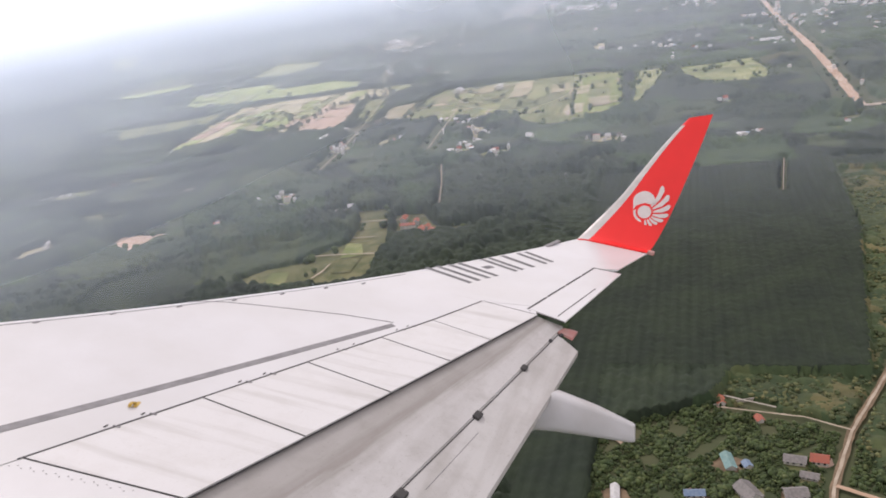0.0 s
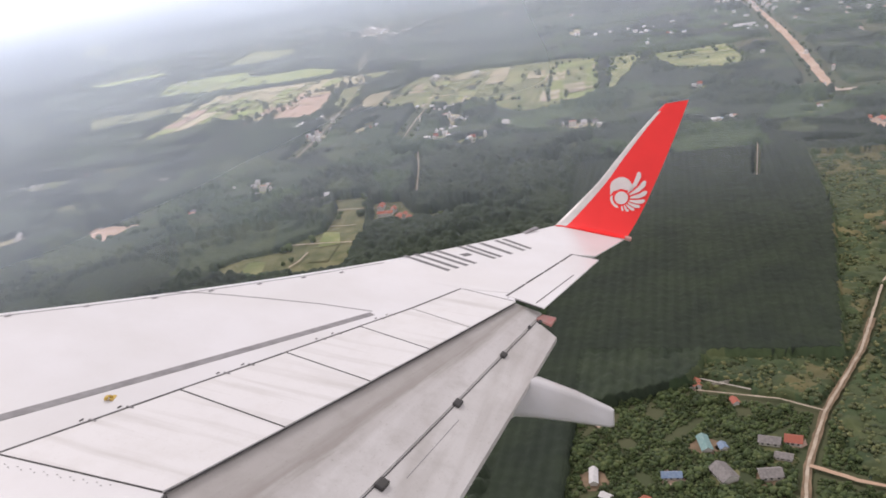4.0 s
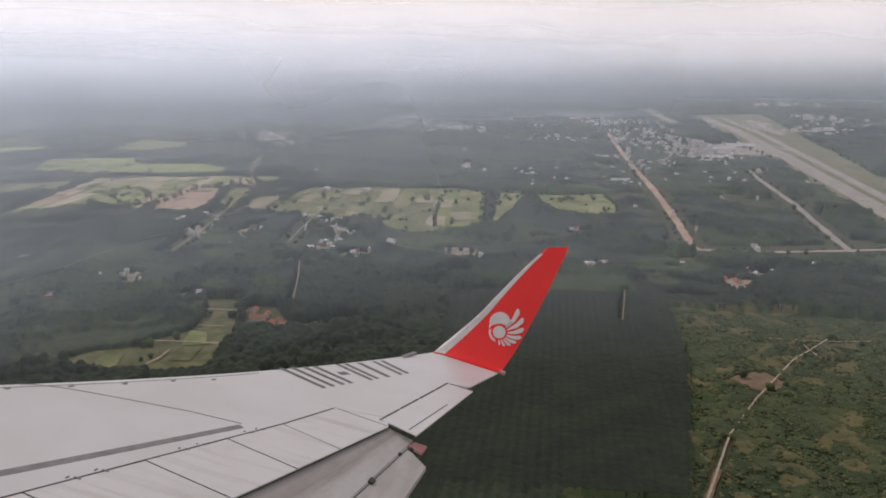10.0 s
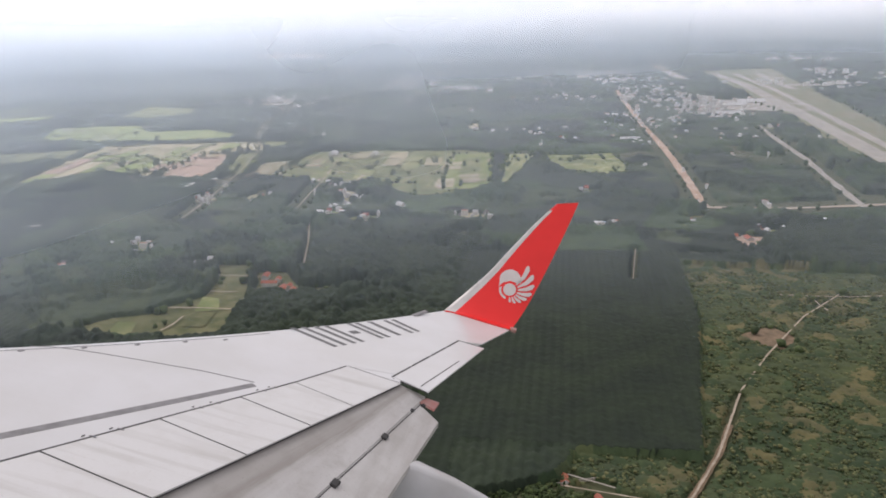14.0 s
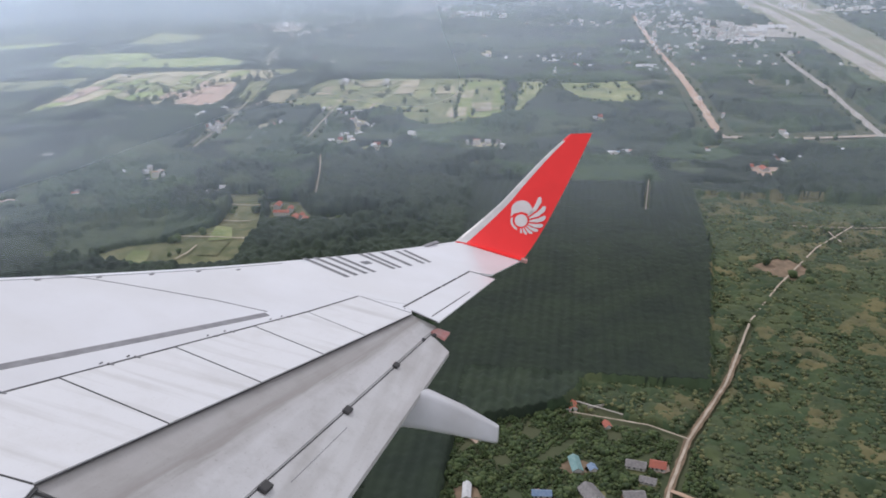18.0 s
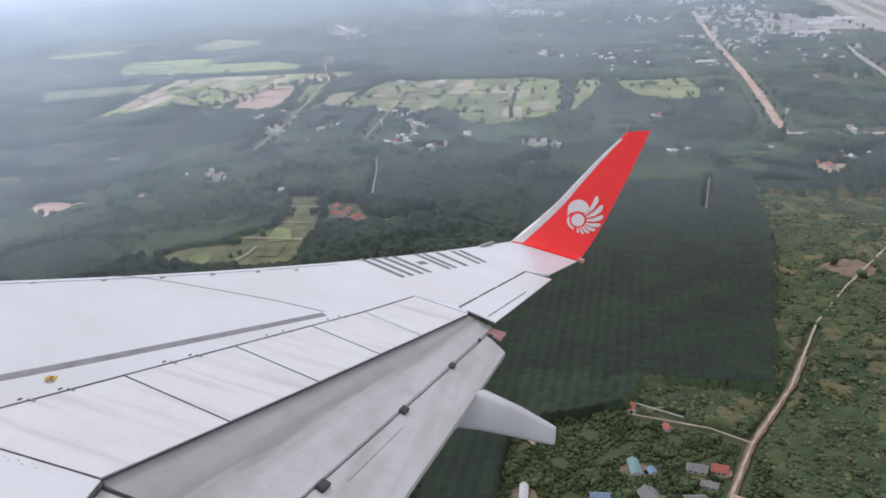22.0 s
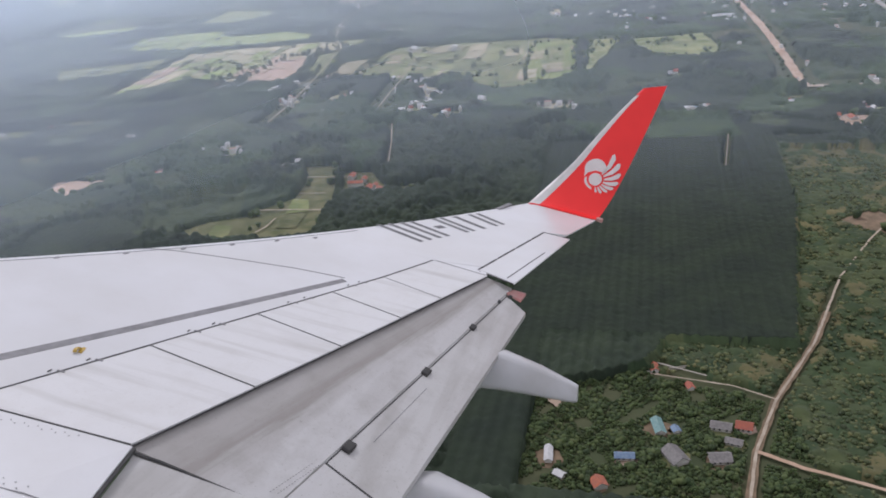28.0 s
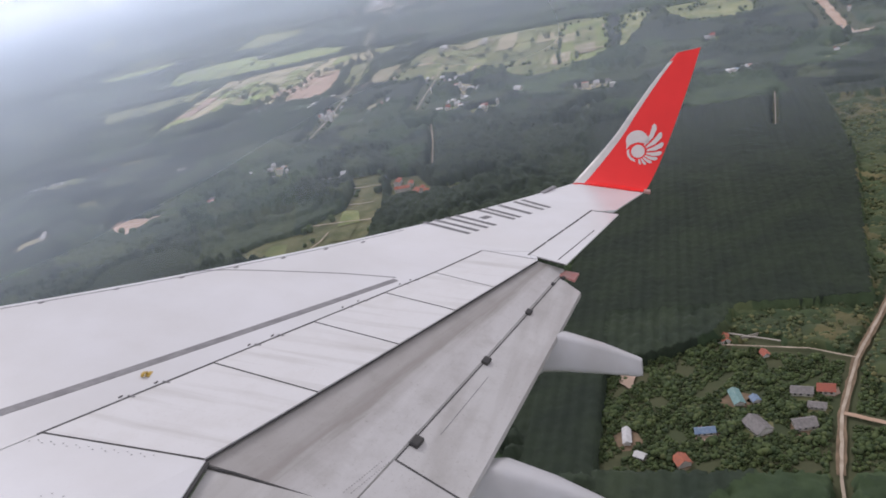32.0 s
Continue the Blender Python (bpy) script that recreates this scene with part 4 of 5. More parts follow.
for k in range(22):
    hx = rng.uniform(1000, 2200)
    hy = rng.uniform(-0.33, 0.85) * hx
    if not any(inside(p, np.array([hx]), np.array([hy]))[0] for p in OPEN):
        CLUSTERS.append((round(hx), round(hy), rng.uniform(10, 26), rng.choice((2, 2, 3))))
COMPOUND = [(796, 336), (892, 367), (896, 332), (836, 291), (799, 280)]
rng = random.Random(17)
OPEN.append(COMPOUND)
tagged(flat("yard", ragged(COMPOUND, 20, 4, rng), 1.2, SHADED_GRASS), "worn grassy yard of a red-roofed compound", "yard", kind="structure")
for cx, cy, spread, count in CLUSTERS:
    if cx < 3200:
        r = spread * 0.6 + 6
        ring = [(cx + r * 1.15 * rng.uniform(0.7, 1.2) * math.cos(2 * math.pi * k / 14), cy + r * rng.uniform(0.7, 1.2) * math.sin(2 * math.pi * k / 14)) for k in range(14)]
        OPEN.append(ring)
        tagged(flat("yard", ring, 1.3, rng.choice((GRASS, STUBBLE, GRASS))), "worn grass and soil round village buildings", "yard", kind="structure")

# ---- woods and plantations ----
PLANTATION = [(1000, -150), (985, 118), (560, 104), (330, 112), (330, 68), (436, 68), (505, 70), (505, -102), (760, -140)]
FOREST = [(1129, 112), (1050, 330), (800, 345), (520, 300), (380, 190), (560, 108)]
SHRUBLAND = [(960, -150), (760, -140), (505, -102), (505, -17), (470, -2), (440, -79), (335, -102), (300, -187), (330, -447), (930, -447)]
YOUNG = [(505, 70), (505, -17), (470, -2), (436, 68)]
YARDS = [(335, -102), (338, 68), (436, 68), (470, -2), (440, -79)]


def scatter(ix, iy, k):
    """A repeatable random number in 0..1 for whole-number cells."""
    v = np.sin(ix * 127.1 + iy * 311.7 + k * 74.7) * 43758.5453
    return v - np.floor(v)


def cells(x, y, sx, sy, k):
    """Distance to the nearest of jittered points, and that point's number."""
    best, who = np.full(x.shape, 9e9), np.zeros(x.shape)
    ix, iy = np.floor(x / sx), np.floor(y / sy)
    for dx in (-1, 0, 1):
        for dy in (-1, 0, 1):
            cx, cy = ix + dx, iy + dy
            px, py = (cx + scatter(cx, cy, k)) * sx, (cy + scatter(cx, cy, k + 1)) * sy
            d = (x - px) ** 2 + (y - py) ** 2
            near = d < best
            best, who = np.where(near, d, best), np.where(near, scatter(cx, cy, k + 2), who)
    return np.sqrt(best), who


def canopy(name, x0, x1, y0, y1, step):
    xs, ys = np.arange(x0, x1 + step, step), np.arange(y0, y1 + step, step)
    gx, gy = np.meshgrid(xs, ys, indexing="ij")
    jx, jy = gx + (scatter(gx, gy, 5) - 0.5) * step * 0.6, gy + (scatter(gy, gx, 6) - 0.5) * step * 0.6
    ca, sa = math.cos(0.2), math.sin(0.2)
    u, v = jx * ca - jy * sa, jx * sa + jy * ca
    wob = 14 * np.sin(u / 90) + 10 * np.sin(v / 63 + u / 140)
    _, block_id = cells(u + wob, v + wob * 0.7, 150, 95, 11)
    dist, crown = cells(jx, jy, 9, 9, 31)
    kind = np.where(block_id < 0.5, 0, np.where(block_id < 0.68, 1, np.where(block_id < 0.85, 2, 3)))
    tone = np.select([kind == 1, kind == 2, kind == 3], [np.where(block_id < 0.6, 1, 6), np.where(block_id < 0.78, 2, 6), np.where(block_id > 0.95, 7, 3)], np.select([block_id < 0.16, block_id < 0.33], [4, 5], 0))
    _, patch = cells(u + wob, v, 58, 34, 51)
    clear = ((block_id > 0.97) | (patch > 0.955)) & (jx > 1000)
    tone = np.where(patch < 0.05, 3, np.where(patch < 0.12, 4, np.where(patch < 0.2, 2, tone)))
    scrub = inside(SHRUBLAND, jx, jy)
    _, tuft = cells(jx + 6 * np.sin(jy / 9), jy, 17, 17, 71)
    sparse = np.sin(jx / 47) * np.cos(jy / 39 + jx / 80)
    kind = np.where(scrub, 3, kind)
    tone = np.where(scrub, np.where(tuft + 0.35 * sparse > 0.84, 10, np.where(tuft > 0.55, 9, np.where(tuft > 0.18, 8, 2))), tone)
    young = inside(YOUNG, jx, jy)
    kind, tone = np.where(young, 0, kind), np.where(young, 0, tone)
    for poly, k in ((PLANTATION, 0), (FOREST, 1)):
        m = inside(poly, jx, jy)
        kind = np.where(m, k, kind)
        tone = np.where(m, (4, 1)[k], tone)
        clear &= ~m
    height = np.choose(kind, [9.0, 12.0, 6.0, 4.0]) + 4.0 * (block_id - 0.5)
    height += 1.1 * np.sin(jx / 31 + 1.7 * np.sin(jy / 47)) * np.sin(jy / 23)
    hedge, _ = cells(u + wob, v + wob * 0.7, 150, 95, 11)
    height += np.where((hedge > 62) & (crown > 0.45), 5.0, 0.0)
    height = np.where(inside(PLANTATION, jx, jy), 8.5 + 0.8 * np.sin(jx / 37) * np.sin(jy / 29), height)
    height = np.where(scrub, 1.2 + 1.6 * tuft - 1.2 * (sparse > 0.6), np.where(young, 7.0 + 1.2 * tuft, height))
    dome = np.clip(1 - (dist / 6.5) ** 2, -0.5, 1)
    rough = np.choose(kind, [0.9, 4.5, 1.6, 1.8])
    rough = np.where(inside(PLANTATION, jx, jy), 0.35, rough)
    height = height + rough * dome * (0.5 + crown) + (scatter(gx, gy, 9) - 0.5) * 0.8
    height = np.where(kind == 0, height + np.where(inside(PLANTATION, jx, jy), 0.7, np.where(young, 1.0, 0.7)) * np.cos(2 * np.pi * (gy + 0.004 * gx) / 8.4), height)
    shut = clear
    for poly in OPEN:
        xs_, ys_ = [p[0] for p in poly], [p[1] for p in poly]
        if max(xs_) > x0 and min(xs_) < x1 and max(ys_) > y0 and min(ys_) < y1:
            shut = shut | inside(poly, jx, jy)
    shut = shut | inside(YARDS, jx, jy)
    z = np.where(shut, -0.5, height)
    nx, ny = gx.shape
    idx = np.arange(nx * ny).reshape(nx, ny)
    quads = np.stack([idx[:-1, :-1], idx[1:, :-1], idx[1:, 1:], idx[:-1, 1:]], -1).reshape(-1, 4)
    keep = (~shut).ravel()[quads].any(1)
    quads = quads[keep]
    used = np.unique(quads)
    remap = np.full(nx * ny, -1)
    remap[used] = np.arange(len(used))
    verts = np.stack([jx.ravel(), jy.ravel(), z.ravel()], -1)[used]
    span = np.maximum(np.hypot(verts[:, 0], verts[:, 1]), 1.0)
    k = np.where(span > 3000.0, (4850.0 - 1850.0 * 3000.0 / span) / span, 1.0)
    verts = np.stack([verts[:, 0] * k, verts[:, 1] * k, ALTITUDE + (verts[:, 2] - ALTITUDE) * k], -1)
    me = bpy.data.meshes.new(name)
    me.vertices.add(len(verts))
    me.vertices.foreach_set("co", verts.ravel())
    me.loops.add(len(quads) * 4)
    me.loops.foreach_set("vertex_index", remap[quads].ravel().astype(np.int32))
    me.polygons.add(len(quads))
    me.polygons.foreach_set("loop_start", (np.arange(len(quads)) * 4).astype(np.int32))
    me.polygons.foreach_set("material_index", tone.ravel()[quads[:, 0]].astype(np.int32))
    for m in CANOPY:
        me.materials.append(m)
    me.update(calc_edges=True)
    ob = new(name, me)
    return tagged(ob, "dark green treetops of rubber plantations and forest blocks", "trees", kind="stuff")


canopy("woodland_canopy", 240, 1000, -420, 960, 2.1)
canopy("woodland_canopy", 1000, 1600, -800, 1400, 3.8)
canopy("woodland_canopy", 1600, 2300, -1300, 2400, 6.0)
canopy("woodland_canopy", 1000, 1600, 1400, 2200, 9)
canopy("woodland_canopy", 1000, 1600, -1600, -800, 9)
canopy("woodland_canopy", 2300, 4800, -2600, 4500, 17)
canopy("woodland_canopy", 4800, 9000, -4000, 8000, 46)
canopy("woodland_canopy", 9000, 27000, -10000, 22000, 170)
canopy("woodland_canopy", 240, 1000, 960, 2600, 12)
canopy("woodland_canopy", 240, 1000, -1600, -420, 10)


def ico(sub, seed, rough):
    bm = bmesh.new()
    bmesh.ops.create_icosphere(bm, subdivisions=sub, radius=1)
    r = random.Random(seed)
    for v in bm.verts:
        v.co *= 1 + r.uniform(-rough, rough)
    vs = np.array([v.co[:] for v in bm.verts])
    fs = np.array([[v.index for v in f.verts] for f in bm.faces])
    bm.free()
    return vs, fs


def lumps(name, places, mat, label):
    """Many low leafy lumps in one mesh: rows of x, y, z, radius, height."""
    shapes = [ico(1, k, 0.36) for k in range(6)]
    allv, allf, base = [], [], 0
    for i, (x, y, z, r, h) in enumerate(places):
        vs, fs = shapes[i % 6]
        a = i * 2.399
        c, s = math.cos(a), math.sin(a)
        w = np.stack([x + r * (vs[:, 0] * c - vs[:, 1] * s), y + r * (vs[:, 0] * s + vs[:, 1] * c), z + h * vs[:, 2]], -1)
        allv.append(w)
        allf.append(fs + base)
        base += len(vs)
    v, f = np.concatenate(allv), np.concatenate(allf)
    me = bpy.data.meshes.new(name)
    me.vertices.add(len(v))
    me.vertices.foreach_set("co", v.ravel())
    me.loops.add(f.size)
    me.loops.foreach_set("vertex_index", f.ravel().astype(np.int32))
    me.polygons.add(len(f))
    me.polygons.foreach_set("loop_start", (np.arange(len(f)) * 3).astype(np.int32))
    me.materials.append(mat)
    me.update(calc_edges=True)
    return tagged(new(name, me), label, "shrubs", kind="stuff")


rng = random.Random(9)
spots = []
gx, gy = np.meshgrid(np.arange(300, 930, 2.8), np.arange(-366, 95, 2.8), indexing="ij")
px, py = (gx + (scatter(gx, gy, 1) - 0.5) * 4.4).ravel(), (gy + (scatter(gx, gy, 2) - 0.5) * 4.4).ravel()
ok = inside(SHRUBLAND, px, py)
thin = np.sin(px / 47) * np.cos(py / 39 + px / 80)
for poly in OPEN[:len(FIELDS) + 4]:
    ok &= ~inside(poly, px, py)
for x, y, q, t in zip(px[ok], py[ok], scatter(px[ok], py[ok], 3), thin[ok]):
    if q < (0.93 if t < 0.5 else 0.4):
        r = 0.9 + 1.2 * rng.random() ** 2
        h = r * rng.uniform(0.6, 1.0)
        spots.append((x, y, 2.0 + h * 0.5, r, h))
        if rng.random() < 0.25:
            spots.append((x + rng.uniform(-2.5, 2.5), y + rng.uniform(-2.5, 2.5), 2.0 + h, r * 0.6, h * 0.6))
field_trees = []
for f in (1, 2, 7, 9, 10, 13):
    poly = FIELDS[f][3]
    xs_, ys_ = [p[0] for p in poly], [p[1] for p in poly]
    for k in range(48 if f in (2, 7) else 14):
        x, y = rng.uniform(min(xs_), max(xs_)), rng.uniform(min(ys_), max(ys_))
        if inside(poly, np.array([x]), np.array([y]))[0]:
            turn, many = rng.choice((0.1, 0.15, 1.65)), rng.choice((1, 1, 2, 5, 9))
            for q in range(many):
                r = rng.uniform(1.6, 4.2)
                field_trees.append((x + q * 6 * math.cos(turn) + rng.uniform(-1, 1), y + q * 6 * math.sin(turn) + rng.uniform(-1, 1), r * 1.1, r, r * rng.uniform(0.8, 1.3)))
for label, outline, gap in [(f[1], f[3] + f[3][:1], 11) for f in FIELDS] + [(r[1], r[4], 16) for r in ROADS if r[0] == "road"]:
    for (ax, ay), (bx, by) in zip(outline, outline[1:]):
        far_off = min(ax, bx)
        if far_off < 560:
            continue
        d = math.hypot(bx - ax, by - ay)
        for k in range(int(d / gap)):
            if rng.random() < 0.62 and far_off < 3000:
                u = (k + rng.random()) * gap / d
                side = rng.choice((-1, 1)) * rng.uniform(9, 15) if gap == 16 else rng.gauss(0, 5)
                r = rng.uniform(2.0, 5.2)
                field_trees.append((ax + (bx - ax) * u - (by - ay) / d * side, ay + (by - ay) * u + (bx - ax) / d * side, r * 1.1, r, r * rng.uniform(0.8, 1.4)))
lumps("field_trees", field_trees, LEAF, "scattered dark trees and hedges in open fields")
cast = np.random.default_rng(9)
ux, uy = cast.uniform(335, 470, 12500), cast.uniform(-102, 68, 12500)
patchy = np.sin(ux / 7.3 + 1.3 * np.sin(uy / 9.1)) * np.cos(uy / 8.2 + ux / 17)
ok = inside(YARDS, ux, uy) & (patchy < 0.66)
for p in YARD_OPEN:
    ok &= ~inside(p, ux, uy)
under = []
for x, y, q, tall in zip(ux[ok], uy[ok], cast.random(int(ok.sum())), patchy[ok]):
    r = 0.5 + 1.1 * q ** 2 + (0.5 if tall < -0.6 else 0.0)
    under.append((x, y, r * 0.5 + (1.2 if tall < -0.6 else 0.0), r, r * (0.6 + 0.5 * q)))
lumps("garden_shrubs", under, LEAF, "dense dark green garden shrubs between the houses")
lumps("shrubland", spots, SHRUB, "dense bright green shrubs and young trees")


# ---- trees near the houses ----
def tree(seed, high):
    r = random.Random(seed)
    t = empty("tree", Matrix(), label="leafy green tree with rounded uneven crown", category="tree", group="trees round the houses")
    bm = bmesh.new()
    bmesh.ops.create_cone(bm, cap_ends=True, segments=7, radius1=0.28, radius2=0.12, depth=high * 0.6)
    bmesh.ops.translate(bm, vec=(0, 0, high * 0.3), verts=bm.verts)
    for k in range(4):
        a = k * 1.7 + r.random()
        q = bmesh.ops.create_cone(bm, cap_ends=True, segments=5, radius1=0.1, radius2=0.04, depth=high * 0.3)
        bmesh.ops.transform(bm, matrix=pose(0.5 * math.cos(a), 0.5 * math.sin(a), high * 0.55, 30 * math.sin(a), 30 * math.cos(a), 0), verts=q["verts"])
    part("trunk", bm, BARK, t)
    bm = bmesh.new()
    for k in range(30):
        a, d = r.uniform(0, 6.28), (0.34 * math.sqrt(r.random())) * high
        rad = high * r.uniform(0.06, 0.12)
        q = bmesh.ops.create_icosphere(bm, subdivisions=1, radius=rad)
        for v in q["verts"]:
            v.co *= 1 + r.uniform(-0.35, 0.35)
        bmesh.ops.translate(bm, vec=(d * math.cos(a), d * math.sin(a), high * (0.9 - 0.9 * (d / high) ** 2 / 0.1 * 0.3 - r.uniform(0, 0.25))), verts=q["verts"])
    part("crown", bm, LEAF, t)
    return t


protos = [tree(k, h) for k, h in enumerate((8, 10, 7, 12, 9))]
def house(name, label, place, turn, lx, ly, wall_h, roof_mat, detail=True, category="", group=""):
    h = empty(name, pose(*far(*place), 0, 0, turn), label=label, category=category or name, group=group)
    bm = bmesh.new()
    rise = ly * 0.28
    v = [bm.verts.new(p) for p in ((-lx / 2, -ly / 2, 0), (lx / 2, -ly / 2, 0), (lx / 2, ly / 2, 0), (-lx / 2, ly / 2, 0), (-lx / 2, -ly / 2, wall_h), (lx / 2, -ly / 2, wall_h), (lx / 2, ly / 2, wall_h), (-lx / 2, ly / 2, wall_h), (-lx / 2, 0, wall_h + rise), (lx / 2, 0, wall_h + rise))]
    for f in ((0, 1, 5, 4), (2, 3, 7, 6), (1, 2, 6, 9, 5), (3, 0, 4, 8, 7), (0, 3, 2, 1)):
        bm.faces.new([v[k] for k in f])
    part("wall", bm, WALL, h)
    bm = bmesh.new()
    o = 0.7
    for sgn in (-1, 1):
        a = [(-lx / 2 - o, sgn * (ly / 2 + o), wall_h - o * 0.5), (lx / 2 + o, sgn * (ly / 2 + o), wall_h - o * 0.5), (lx / 2 + o, 0, wall_h + rise + 0.12), (-lx / 2 - o, 0, wall_h + rise + 0.12)]
        top = [bm.verts.new((x, y, z + 0.15)) for x, y, z in a]
        low = [bm.verts.new((x, y, z + 0.03)) for x, y, z in a]
        bm.faces.new(top)
        bm.faces.new(low[::-1])
        for k in range(4):
            bm.faces.new((top[k], low[k], low[(k + 1) % 4], top[(k + 1) % 4]))
    part("roof", bm, roof_mat, h)
    if detail:
        for sgn in (-1, 1):
            for k in (-0.3, 0.05, 0.32):
                bm = bmesh.new()
                bmesh.ops.create_cube(bm, size=1)
                door = sgn < 0 and k == 0.05
                bmesh.ops.scale(bm, vec=(1.0 if door else 1.3, 0.12, 2.0 if door else 1.1), verts=bm.verts)
                bmesh.ops.translate(bm, vec=(k * lx, sgn * ly / 2, 1.0 if door else 1.55), verts=bm.verts)
                part("door" if door else "window", bm, BARK if door else PANE, h)
    return h


rng = random.Random(14)
for k, row in enumerate(HOUSES):
    house(*row)
    (hx, hy), half = row[2], max(row[4], row[5]) * 0.62 + 1.0
    ring = [(hx + half * rng.uniform(0.75, 1.3) * math.cos(2 * math.pi * q / 13), hy + half * rng.uniform(0.75, 1.3) * math.sin(2 * math.pi * q / 13)) for q in range(13)]
    tagged(flat("yard", ring, 0.25, (VERGE, SHADED_GRASS, EARTH, SHADED_GRASS)[k % 4]), "trodden earth and thin grass round a house", "yard", kind="structure")
rng = random.Random(3)
n = 0
LANES = OPEN[len(FIELDS):len(FIELDS) + 3]
for i in range(4000):
    x, y = rng.uniform(340, 470), rng.uniform(-102, 68)
    if n >= 200 or math.sin(x / 7.3 + 1.3 * math.sin(y / 9.1)) * math.cos(y / 8.2 + x / 17) > 0.3:
        continue
    if not inside(YARDS, np.array([x]), np.array([y]))[0]:
        continue
    if any(math.hypot(x - r[2][0], y - r[2][1]) < max(r[4], r[5]) * 0.7 for r in HOUSES):
        continue
    if any(inside(p, np.array([x]), np.array([y]))[0] for p in LANES):
        continue
    k = n % 5
    m = pose(x, y, 0, 0, 0, rng.uniform(0, 360)) @ Matrix.Scale(rng.uniform(0.5, 0.88), 4)
    if n < 5:
        protos[k].matrix_world = m
    else:
        copy_thing(protos[k], m)
    n += 1
# boundary wall behind the orange-roofed house
bm = bmesh.new()
bmesh.ops.create_cube(bm, size=1)
bmesh.ops.scale(bm, vec=(0.4, 42, 2.2), verts=bm.verts)
bmesh.ops.transform(bm, matrix=pose(474, -22, 1.1, 0, 0, 20), verts=bm.verts)
tagged(part("boundary_wall", bm, CONCRETE), "pale concrete boundary wall", "wall")

# ---- villages, compound, town and airport buildings ----
PROTO = [house("building", "small far building with pale metal roof", (1285, 402), 10, 9, 6, 3, ROOF_PALE, False, "building", "far village and town buildings"),
         house("building", "small far building with grey roof", (1276, 360), 30, 8, 6, 3, ROOF_GREY, False, "building", "far village and town buildings"),
         house("building", "small far building with red roof", (1294, 315), 70, 8, 6, 3, ROOF_RED, False, "building", "far village and town buildings"),
         house("building", "long far shed with white roof", (1452, 470), 5, 15, 7, 4, ROOF_PALE, False, "building", "far village and town buildings")]
rng = random.Random(12)
for cx, cy, spread, count in CLUSTERS:
    for k in range(count):
        x, y = rng.gauss(cx, spread * 0.8), rng.gauss(cy, spread * 0.8)
        big = 0.5 + 0.45 * rng.random()
        m = pose(x, y, 0.5, 0, 0, rng.choice((5, 12, 95, 102, 60))) @ Matrix.Diagonal((big, big, 1.3 + 0.8 * rng.random(), 1))
        copy_thing(PROTO[rng.choice((0, 0, 1, 2, 3))], m)
for x, y, turn, lx, ly in ((1737, 509, 5, 30, 18), (1737, 414, 5, 26, 14), (2793, -622, 93, 90, 30), (2452, -486, 95, 70, 30), (1962, -166, 93, 46, 16), (2966, 1087, 10, 70, 34), (2700, -560, 93, 60, 26)):
    house("warehouse", "large far building with white metal roof", (x, y), turn, lx, ly, 8, ROOF_PALE, False, "building")
for (x, y), turn, lx, ly in zip([(869, 348), (843, 334), (824, 312), (818, 297), (813, 335), (857, 328), (834, 307)], (5, 95, 5, 15, 95, 10, 5), (15, 18, 17, 15, 12, 10, 9), (7, 7, 8, 7, 7, 6, 6)):
    house("school_block", "long block with orange-red tiled roof", (x, y), turn, lx, ly, 6, ROOF_ORANGE, False, "building", "red-roofed compound")
for x, y, turn, lx, ly in ((1095, -232, 95, 20, 10), (1085, -255, 10, 14, 9)):
    house("farm_block", "long block with orange-red tiled roof", (x, y), turn, lx, ly, 4, ROOF_ORANGE, False, "building")


def town(name, clusters, label, seed):
    """Many small gabled buildings, too far off to count, in one mesh."""
    r = random.Random(seed)
    vs, fs, mi = [], [], []
    for cx, cy, sx, sy, count in clusters:
        for k in range(int(count * (1.6 if cx > 3100 else (1.0 if cx > 2300 else 0.8)) + 0.5)):
            x, y = r.gauss(cx, sx * 0.7), r.gauss(cy, sy * 0.7)
            grow = 1.0 + min(2.2, max(0, x - 1500) / 3000)
            lx, ly = r.uniform(2.4, 5.6) * grow, r.uniform(1.9, 3.2) * grow
            h, a = r.uniform(7, 10) + min(9, max(0, x - 1500) / 240), radians(r.choice((5, 12, 95, 102, 60)))
            c, s = math.cos(a), math.sin(a)
            n = len(vs)
            for px, py, pz in ((-1, -1, 0), (1, -1, 0), (1, 1, 0), (-1, 1, 0), (-1, -1, h), (1, -1, h), (1, 1, h), (-1, 1, h), (-1, 0, h + ly * 0.3), (1, 0, h + ly * 0.3)):
                vs.append(far(x + c * px * lx - s * py * ly, y + s * px * lx + c * py * ly, pz))
            for f, m in (((0, 1, 5, 4), 0), ((2, 3, 7, 6), 0), ((1, 2, 6, 9, 5), 0), ((3, 0, 4, 8, 7), 0), ((4, 5, 9, 8), 1), ((6, 7, 8, 9), 1)):
                fs.append(tuple(n + q for q in f))
                mi.append(m)
    me = bpy.data.meshes.new(name)
    me.from_pydata(vs, [], fs)
    me.polygons.foreach_set("material_index", mi)
    me.materials.append(WALL)
    me.materials.append(TOWN_ROOF)
    tagged(new(name, me), label, "buildings", kind="stuff")


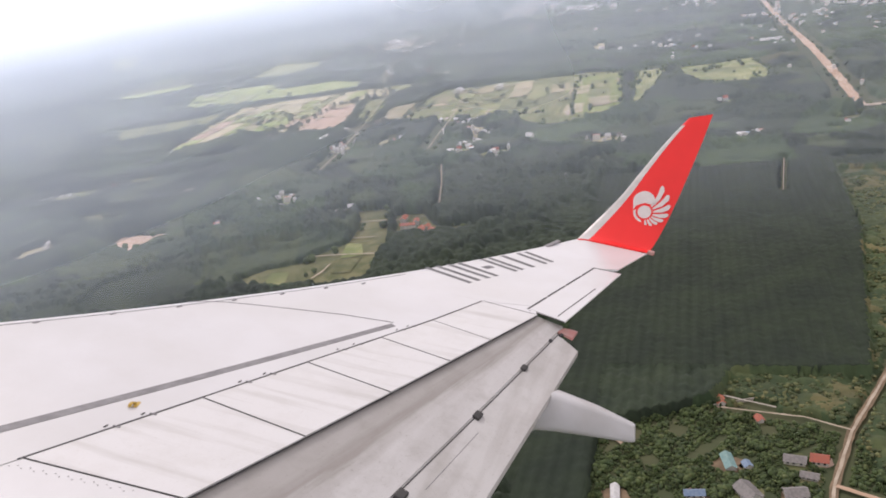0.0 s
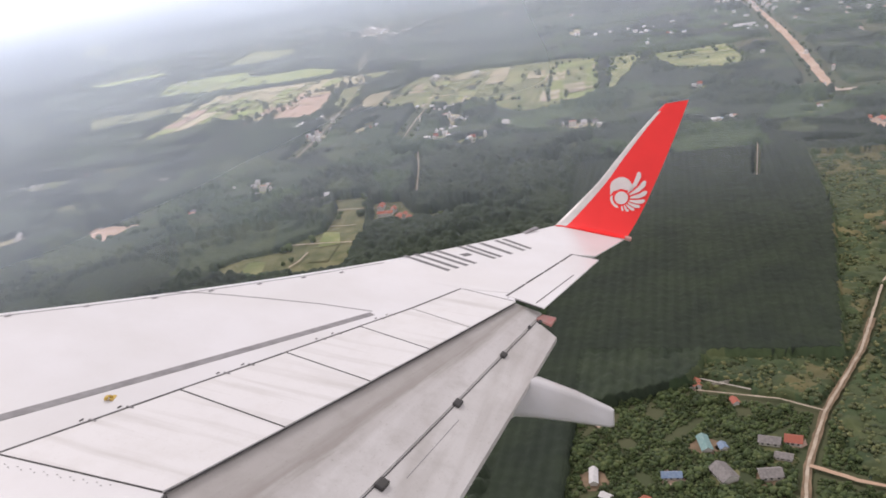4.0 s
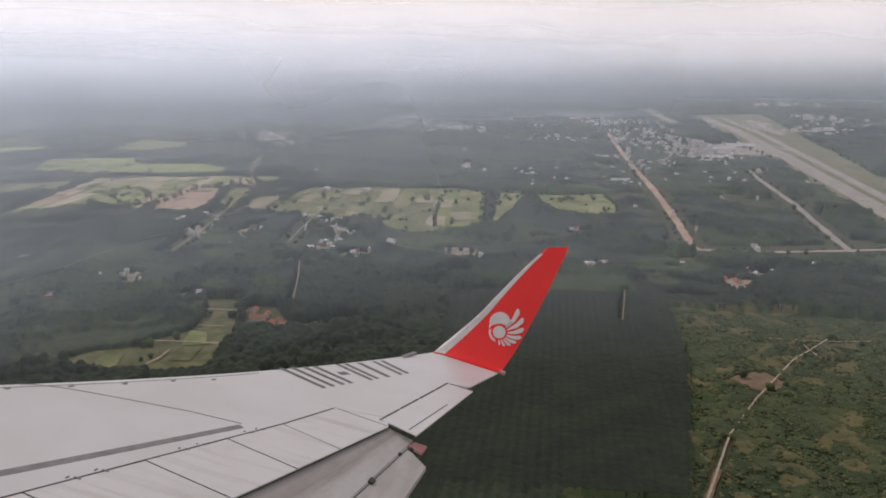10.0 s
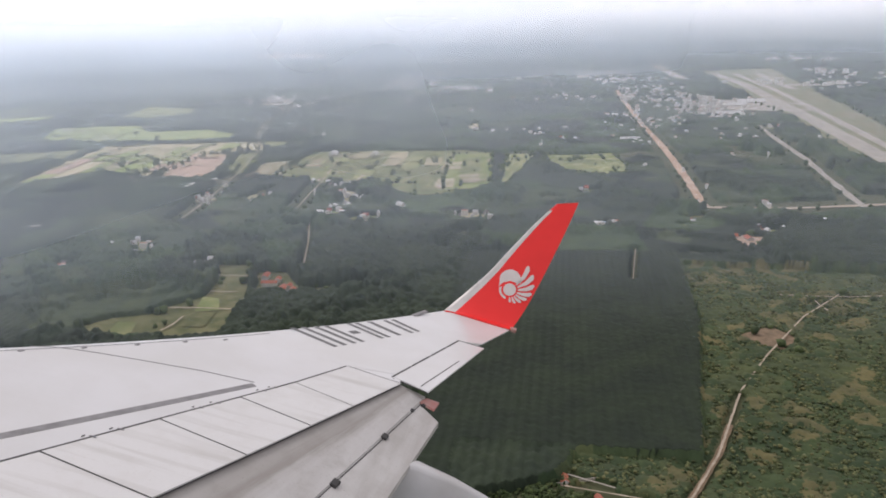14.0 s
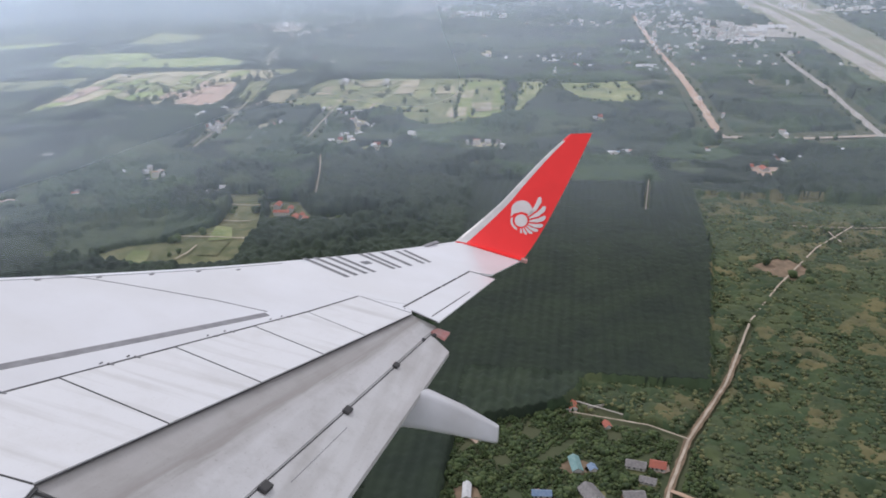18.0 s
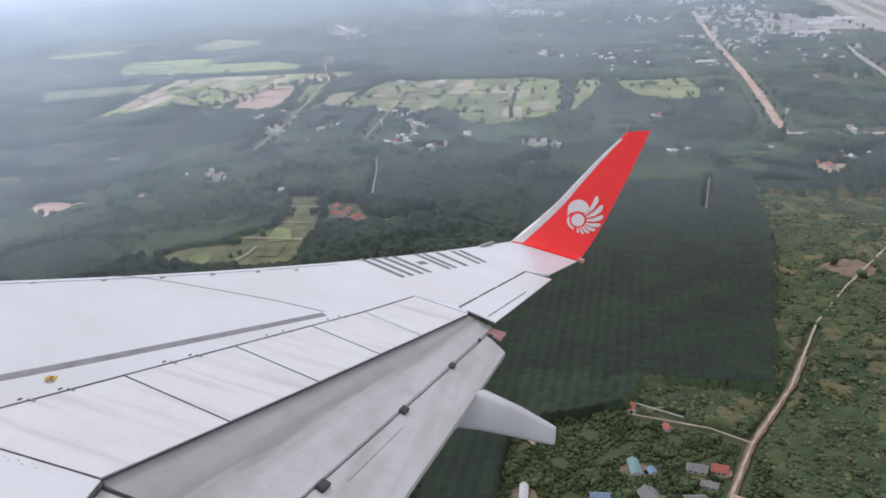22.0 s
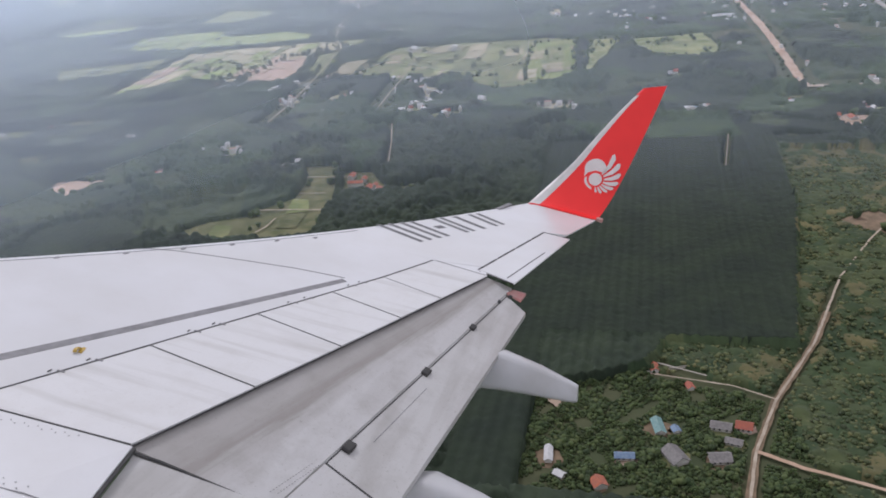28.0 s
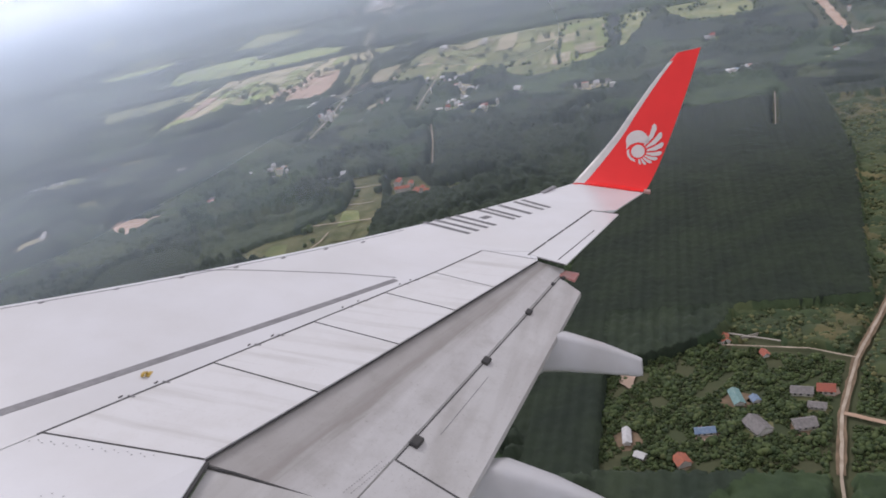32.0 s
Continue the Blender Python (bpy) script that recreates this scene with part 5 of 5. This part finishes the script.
TOWN_ROOF = material("mixed_town_roofs", (0.6, 0.6, 0.6), 0.6)
tn, tl = TOWN_ROOF.node_tree.nodes, TOWN_ROOF.node_tree.links
geo, pick = tn.new("ShaderNodeNewGeometry"), tn.new("ShaderNodeValToRGB")
pick.color_ramp.interpolation = "CONSTANT"
for pos, col in ((0.0, (0.80, 0.79, 0.78, 1)), (0.36, (0.36, 0.34, 0.33, 1)), (0.66, (0.40, 0.19, 0.14, 1)), (0.92, (0.34, 0.44, 0.54, 1))):
    e = pick.color_ramp.elements[0] if pos == 0.0 else pick.color_ramp.elements.new(pos)
    e.position, e.color = pos, col
tl.new(geo.outputs["Random Per Island"], pick.inputs["Fac"])
tl.new(pick.outputs["Color"], tn["Principled BSDF"].inputs["Base Color"])
town("far_town", [(2944, 1072, 128, 72, 26), (2730, 901, 73, 25, 8), (2991, 889, 109, 36, 10), (2630, 728, 84, 16, 5), (3582, 701, 275, 117, 60), (3806, 684, 205, 83, 20), (3381, 449, 134, 72, 16), (3328, 335, 130, 47, 10), (5603, 1024, 219, 83, 8), (4711, 1259, 105, 50, 6), (5431, 1377, 139, 82, 6), (6804, 2272, 220, 325, 5), (5498, 690, 209, 197, 14), (5889, 266, 158, 284, 18), (4004, 166, 147, 77, 18), (4233, 73, 164, 58, 12)], "white and red roofs of a far town in haze", 5)
town("far_town", [(4145, -126, 195, 125, 30), (3721, -289, 94, 111, 20), (2965, -12, 81, 41, 8), (2843, 186, 95, 20, 6), (3489, 59, 84, 38, 6), (2071, 54, 61, 15, 9), (2105, 174, 53, 7, 3), (2931, -279, 276, 68, 46), (2821, -372, 366, 84, 70), (2704, -481, 266, 70, 50), (2397, -175, 106, 45, 16), (2281, -335, 167, 91, 26), (2451, -454, 95, 48, 22), (2027, -445, 37, 21, 7), (1953, -161, 27, 19, 5), (3565, -844, 84, 45, 5)], "crowded roofs beside the airfield", 6)
town("far_town", [(4028, -1238, 282, 97, 22), (3379, -1085, 99, 72, 20), (6080, -1287, 241, 56, 5), (5158, -1418, 230, 185, 14), (10866, 7976, 1197, 701, 10), (12320, 6590, 1113, 804, 18), (9896, 7609, 745, 213, 6), (10029, 3340, 956, 343, 5), (7924, 1819, 886, 367, 9), (9154, 291, 1545, 575, 14), (12327, -1407, 2775, 963, 10), (6618, -150, 393, 112, 7), (1332, 385, 27, 25, 8), (1291, 344, 13, 29, 9), (1405, 395, 15, 21, 4), (1404, 680, 42, 33, 8)], "scattered far roofs near the horizon", 7)
town("far_town", [(1286, 615, 26, 10, 6), (899, 538, 11, 10, 5), (1011, 401, 17, 8, 5), (970, 561, 26, 6, 5), (910, 447, 12, 10, 5), (885, 620, 9, 9, 5), (1157, 296, 70, 9, 6), (1187, 363, 22, 23, 6), (1147, -75, 10, 8, 4), (1129, -58, 9, 10, 3), (1164, -365, 19, 19, 7), (1125, -295, 18, 23, 5), (1193, 137, 29, 18, 5), (1165, 222, 21, 17, 4), (2188, 1361, 100, 107, 6), (2826, 1676, 122, 92, 6)], "small village roofs among the trees", 8)

rng = random.Random(40)
homesteads = []
for k in range(150):
    hx = rng.uniform(900, 3600)
    hy = rng.uniform(-0.36, 0.8) * hx
    here = np.array([hx]), np.array([hy])
    if not any(inside(p, *here)[0] for p in (PLANTATION, FOREST, SHRUBLAND)) and not any(inside(f[3], *here)[0] for f in FIELDS):
        homesteads.append((hx, hy, 14, 14, rng.choice((1, 1, 2))))
town("far_homesteads", homesteads, "lone pale roofs scattered among the plantations", 11)

# ---- distance ----
def wall_ring(name, radius, low, tops, mat):
    bm = bmesh.new()
    n = len(tops)
    vs = [(bm.verts.new((radius * math.cos(2 * math.pi * i / n), radius * math.sin(2 * math.pi * i / n), low)), bm.verts.new((radius * math.cos(2 * math.pi * i / n), radius * math.sin(2 * math.pi * i / n), tops[i]))) for i in range(n)]
    for i in range(n):
        a, b = vs[i], vs[(i + 1) % n]
        bm.faces.new((a[0], b[0], b[1], a[1]))
    return part(name, bm, mat, smooth=True)


# Aerial haze is put into the hills' pale blue-grey.
FAR = material("far_hills_haze_tint", (0.30, 0.37, 0.44), 1.0, 0, (0.36, 0.43, 0.49), 0.004, 9, stretch=(1, 1, 6), lo=0.42, hi=0.72)
tops = []
for i in range(720):
    a = 2 * math.pi * i / 720
    ridge = max(0, math.sin(5 * a + 0.9) + 0.55 * math.sin(13 * a + 0.5) + 0.3 * math.sin(37 * a) + 0.12 * math.sin(83 * a))
    tops.append(306 + 62 * ridge + 3 * math.sin(131 * a))
tagged(wall_ring("backdrop", 4900, 200, tops, FAR), "far hills with haze put into their pale blue-grey colour", "backdrop", kind="structure")
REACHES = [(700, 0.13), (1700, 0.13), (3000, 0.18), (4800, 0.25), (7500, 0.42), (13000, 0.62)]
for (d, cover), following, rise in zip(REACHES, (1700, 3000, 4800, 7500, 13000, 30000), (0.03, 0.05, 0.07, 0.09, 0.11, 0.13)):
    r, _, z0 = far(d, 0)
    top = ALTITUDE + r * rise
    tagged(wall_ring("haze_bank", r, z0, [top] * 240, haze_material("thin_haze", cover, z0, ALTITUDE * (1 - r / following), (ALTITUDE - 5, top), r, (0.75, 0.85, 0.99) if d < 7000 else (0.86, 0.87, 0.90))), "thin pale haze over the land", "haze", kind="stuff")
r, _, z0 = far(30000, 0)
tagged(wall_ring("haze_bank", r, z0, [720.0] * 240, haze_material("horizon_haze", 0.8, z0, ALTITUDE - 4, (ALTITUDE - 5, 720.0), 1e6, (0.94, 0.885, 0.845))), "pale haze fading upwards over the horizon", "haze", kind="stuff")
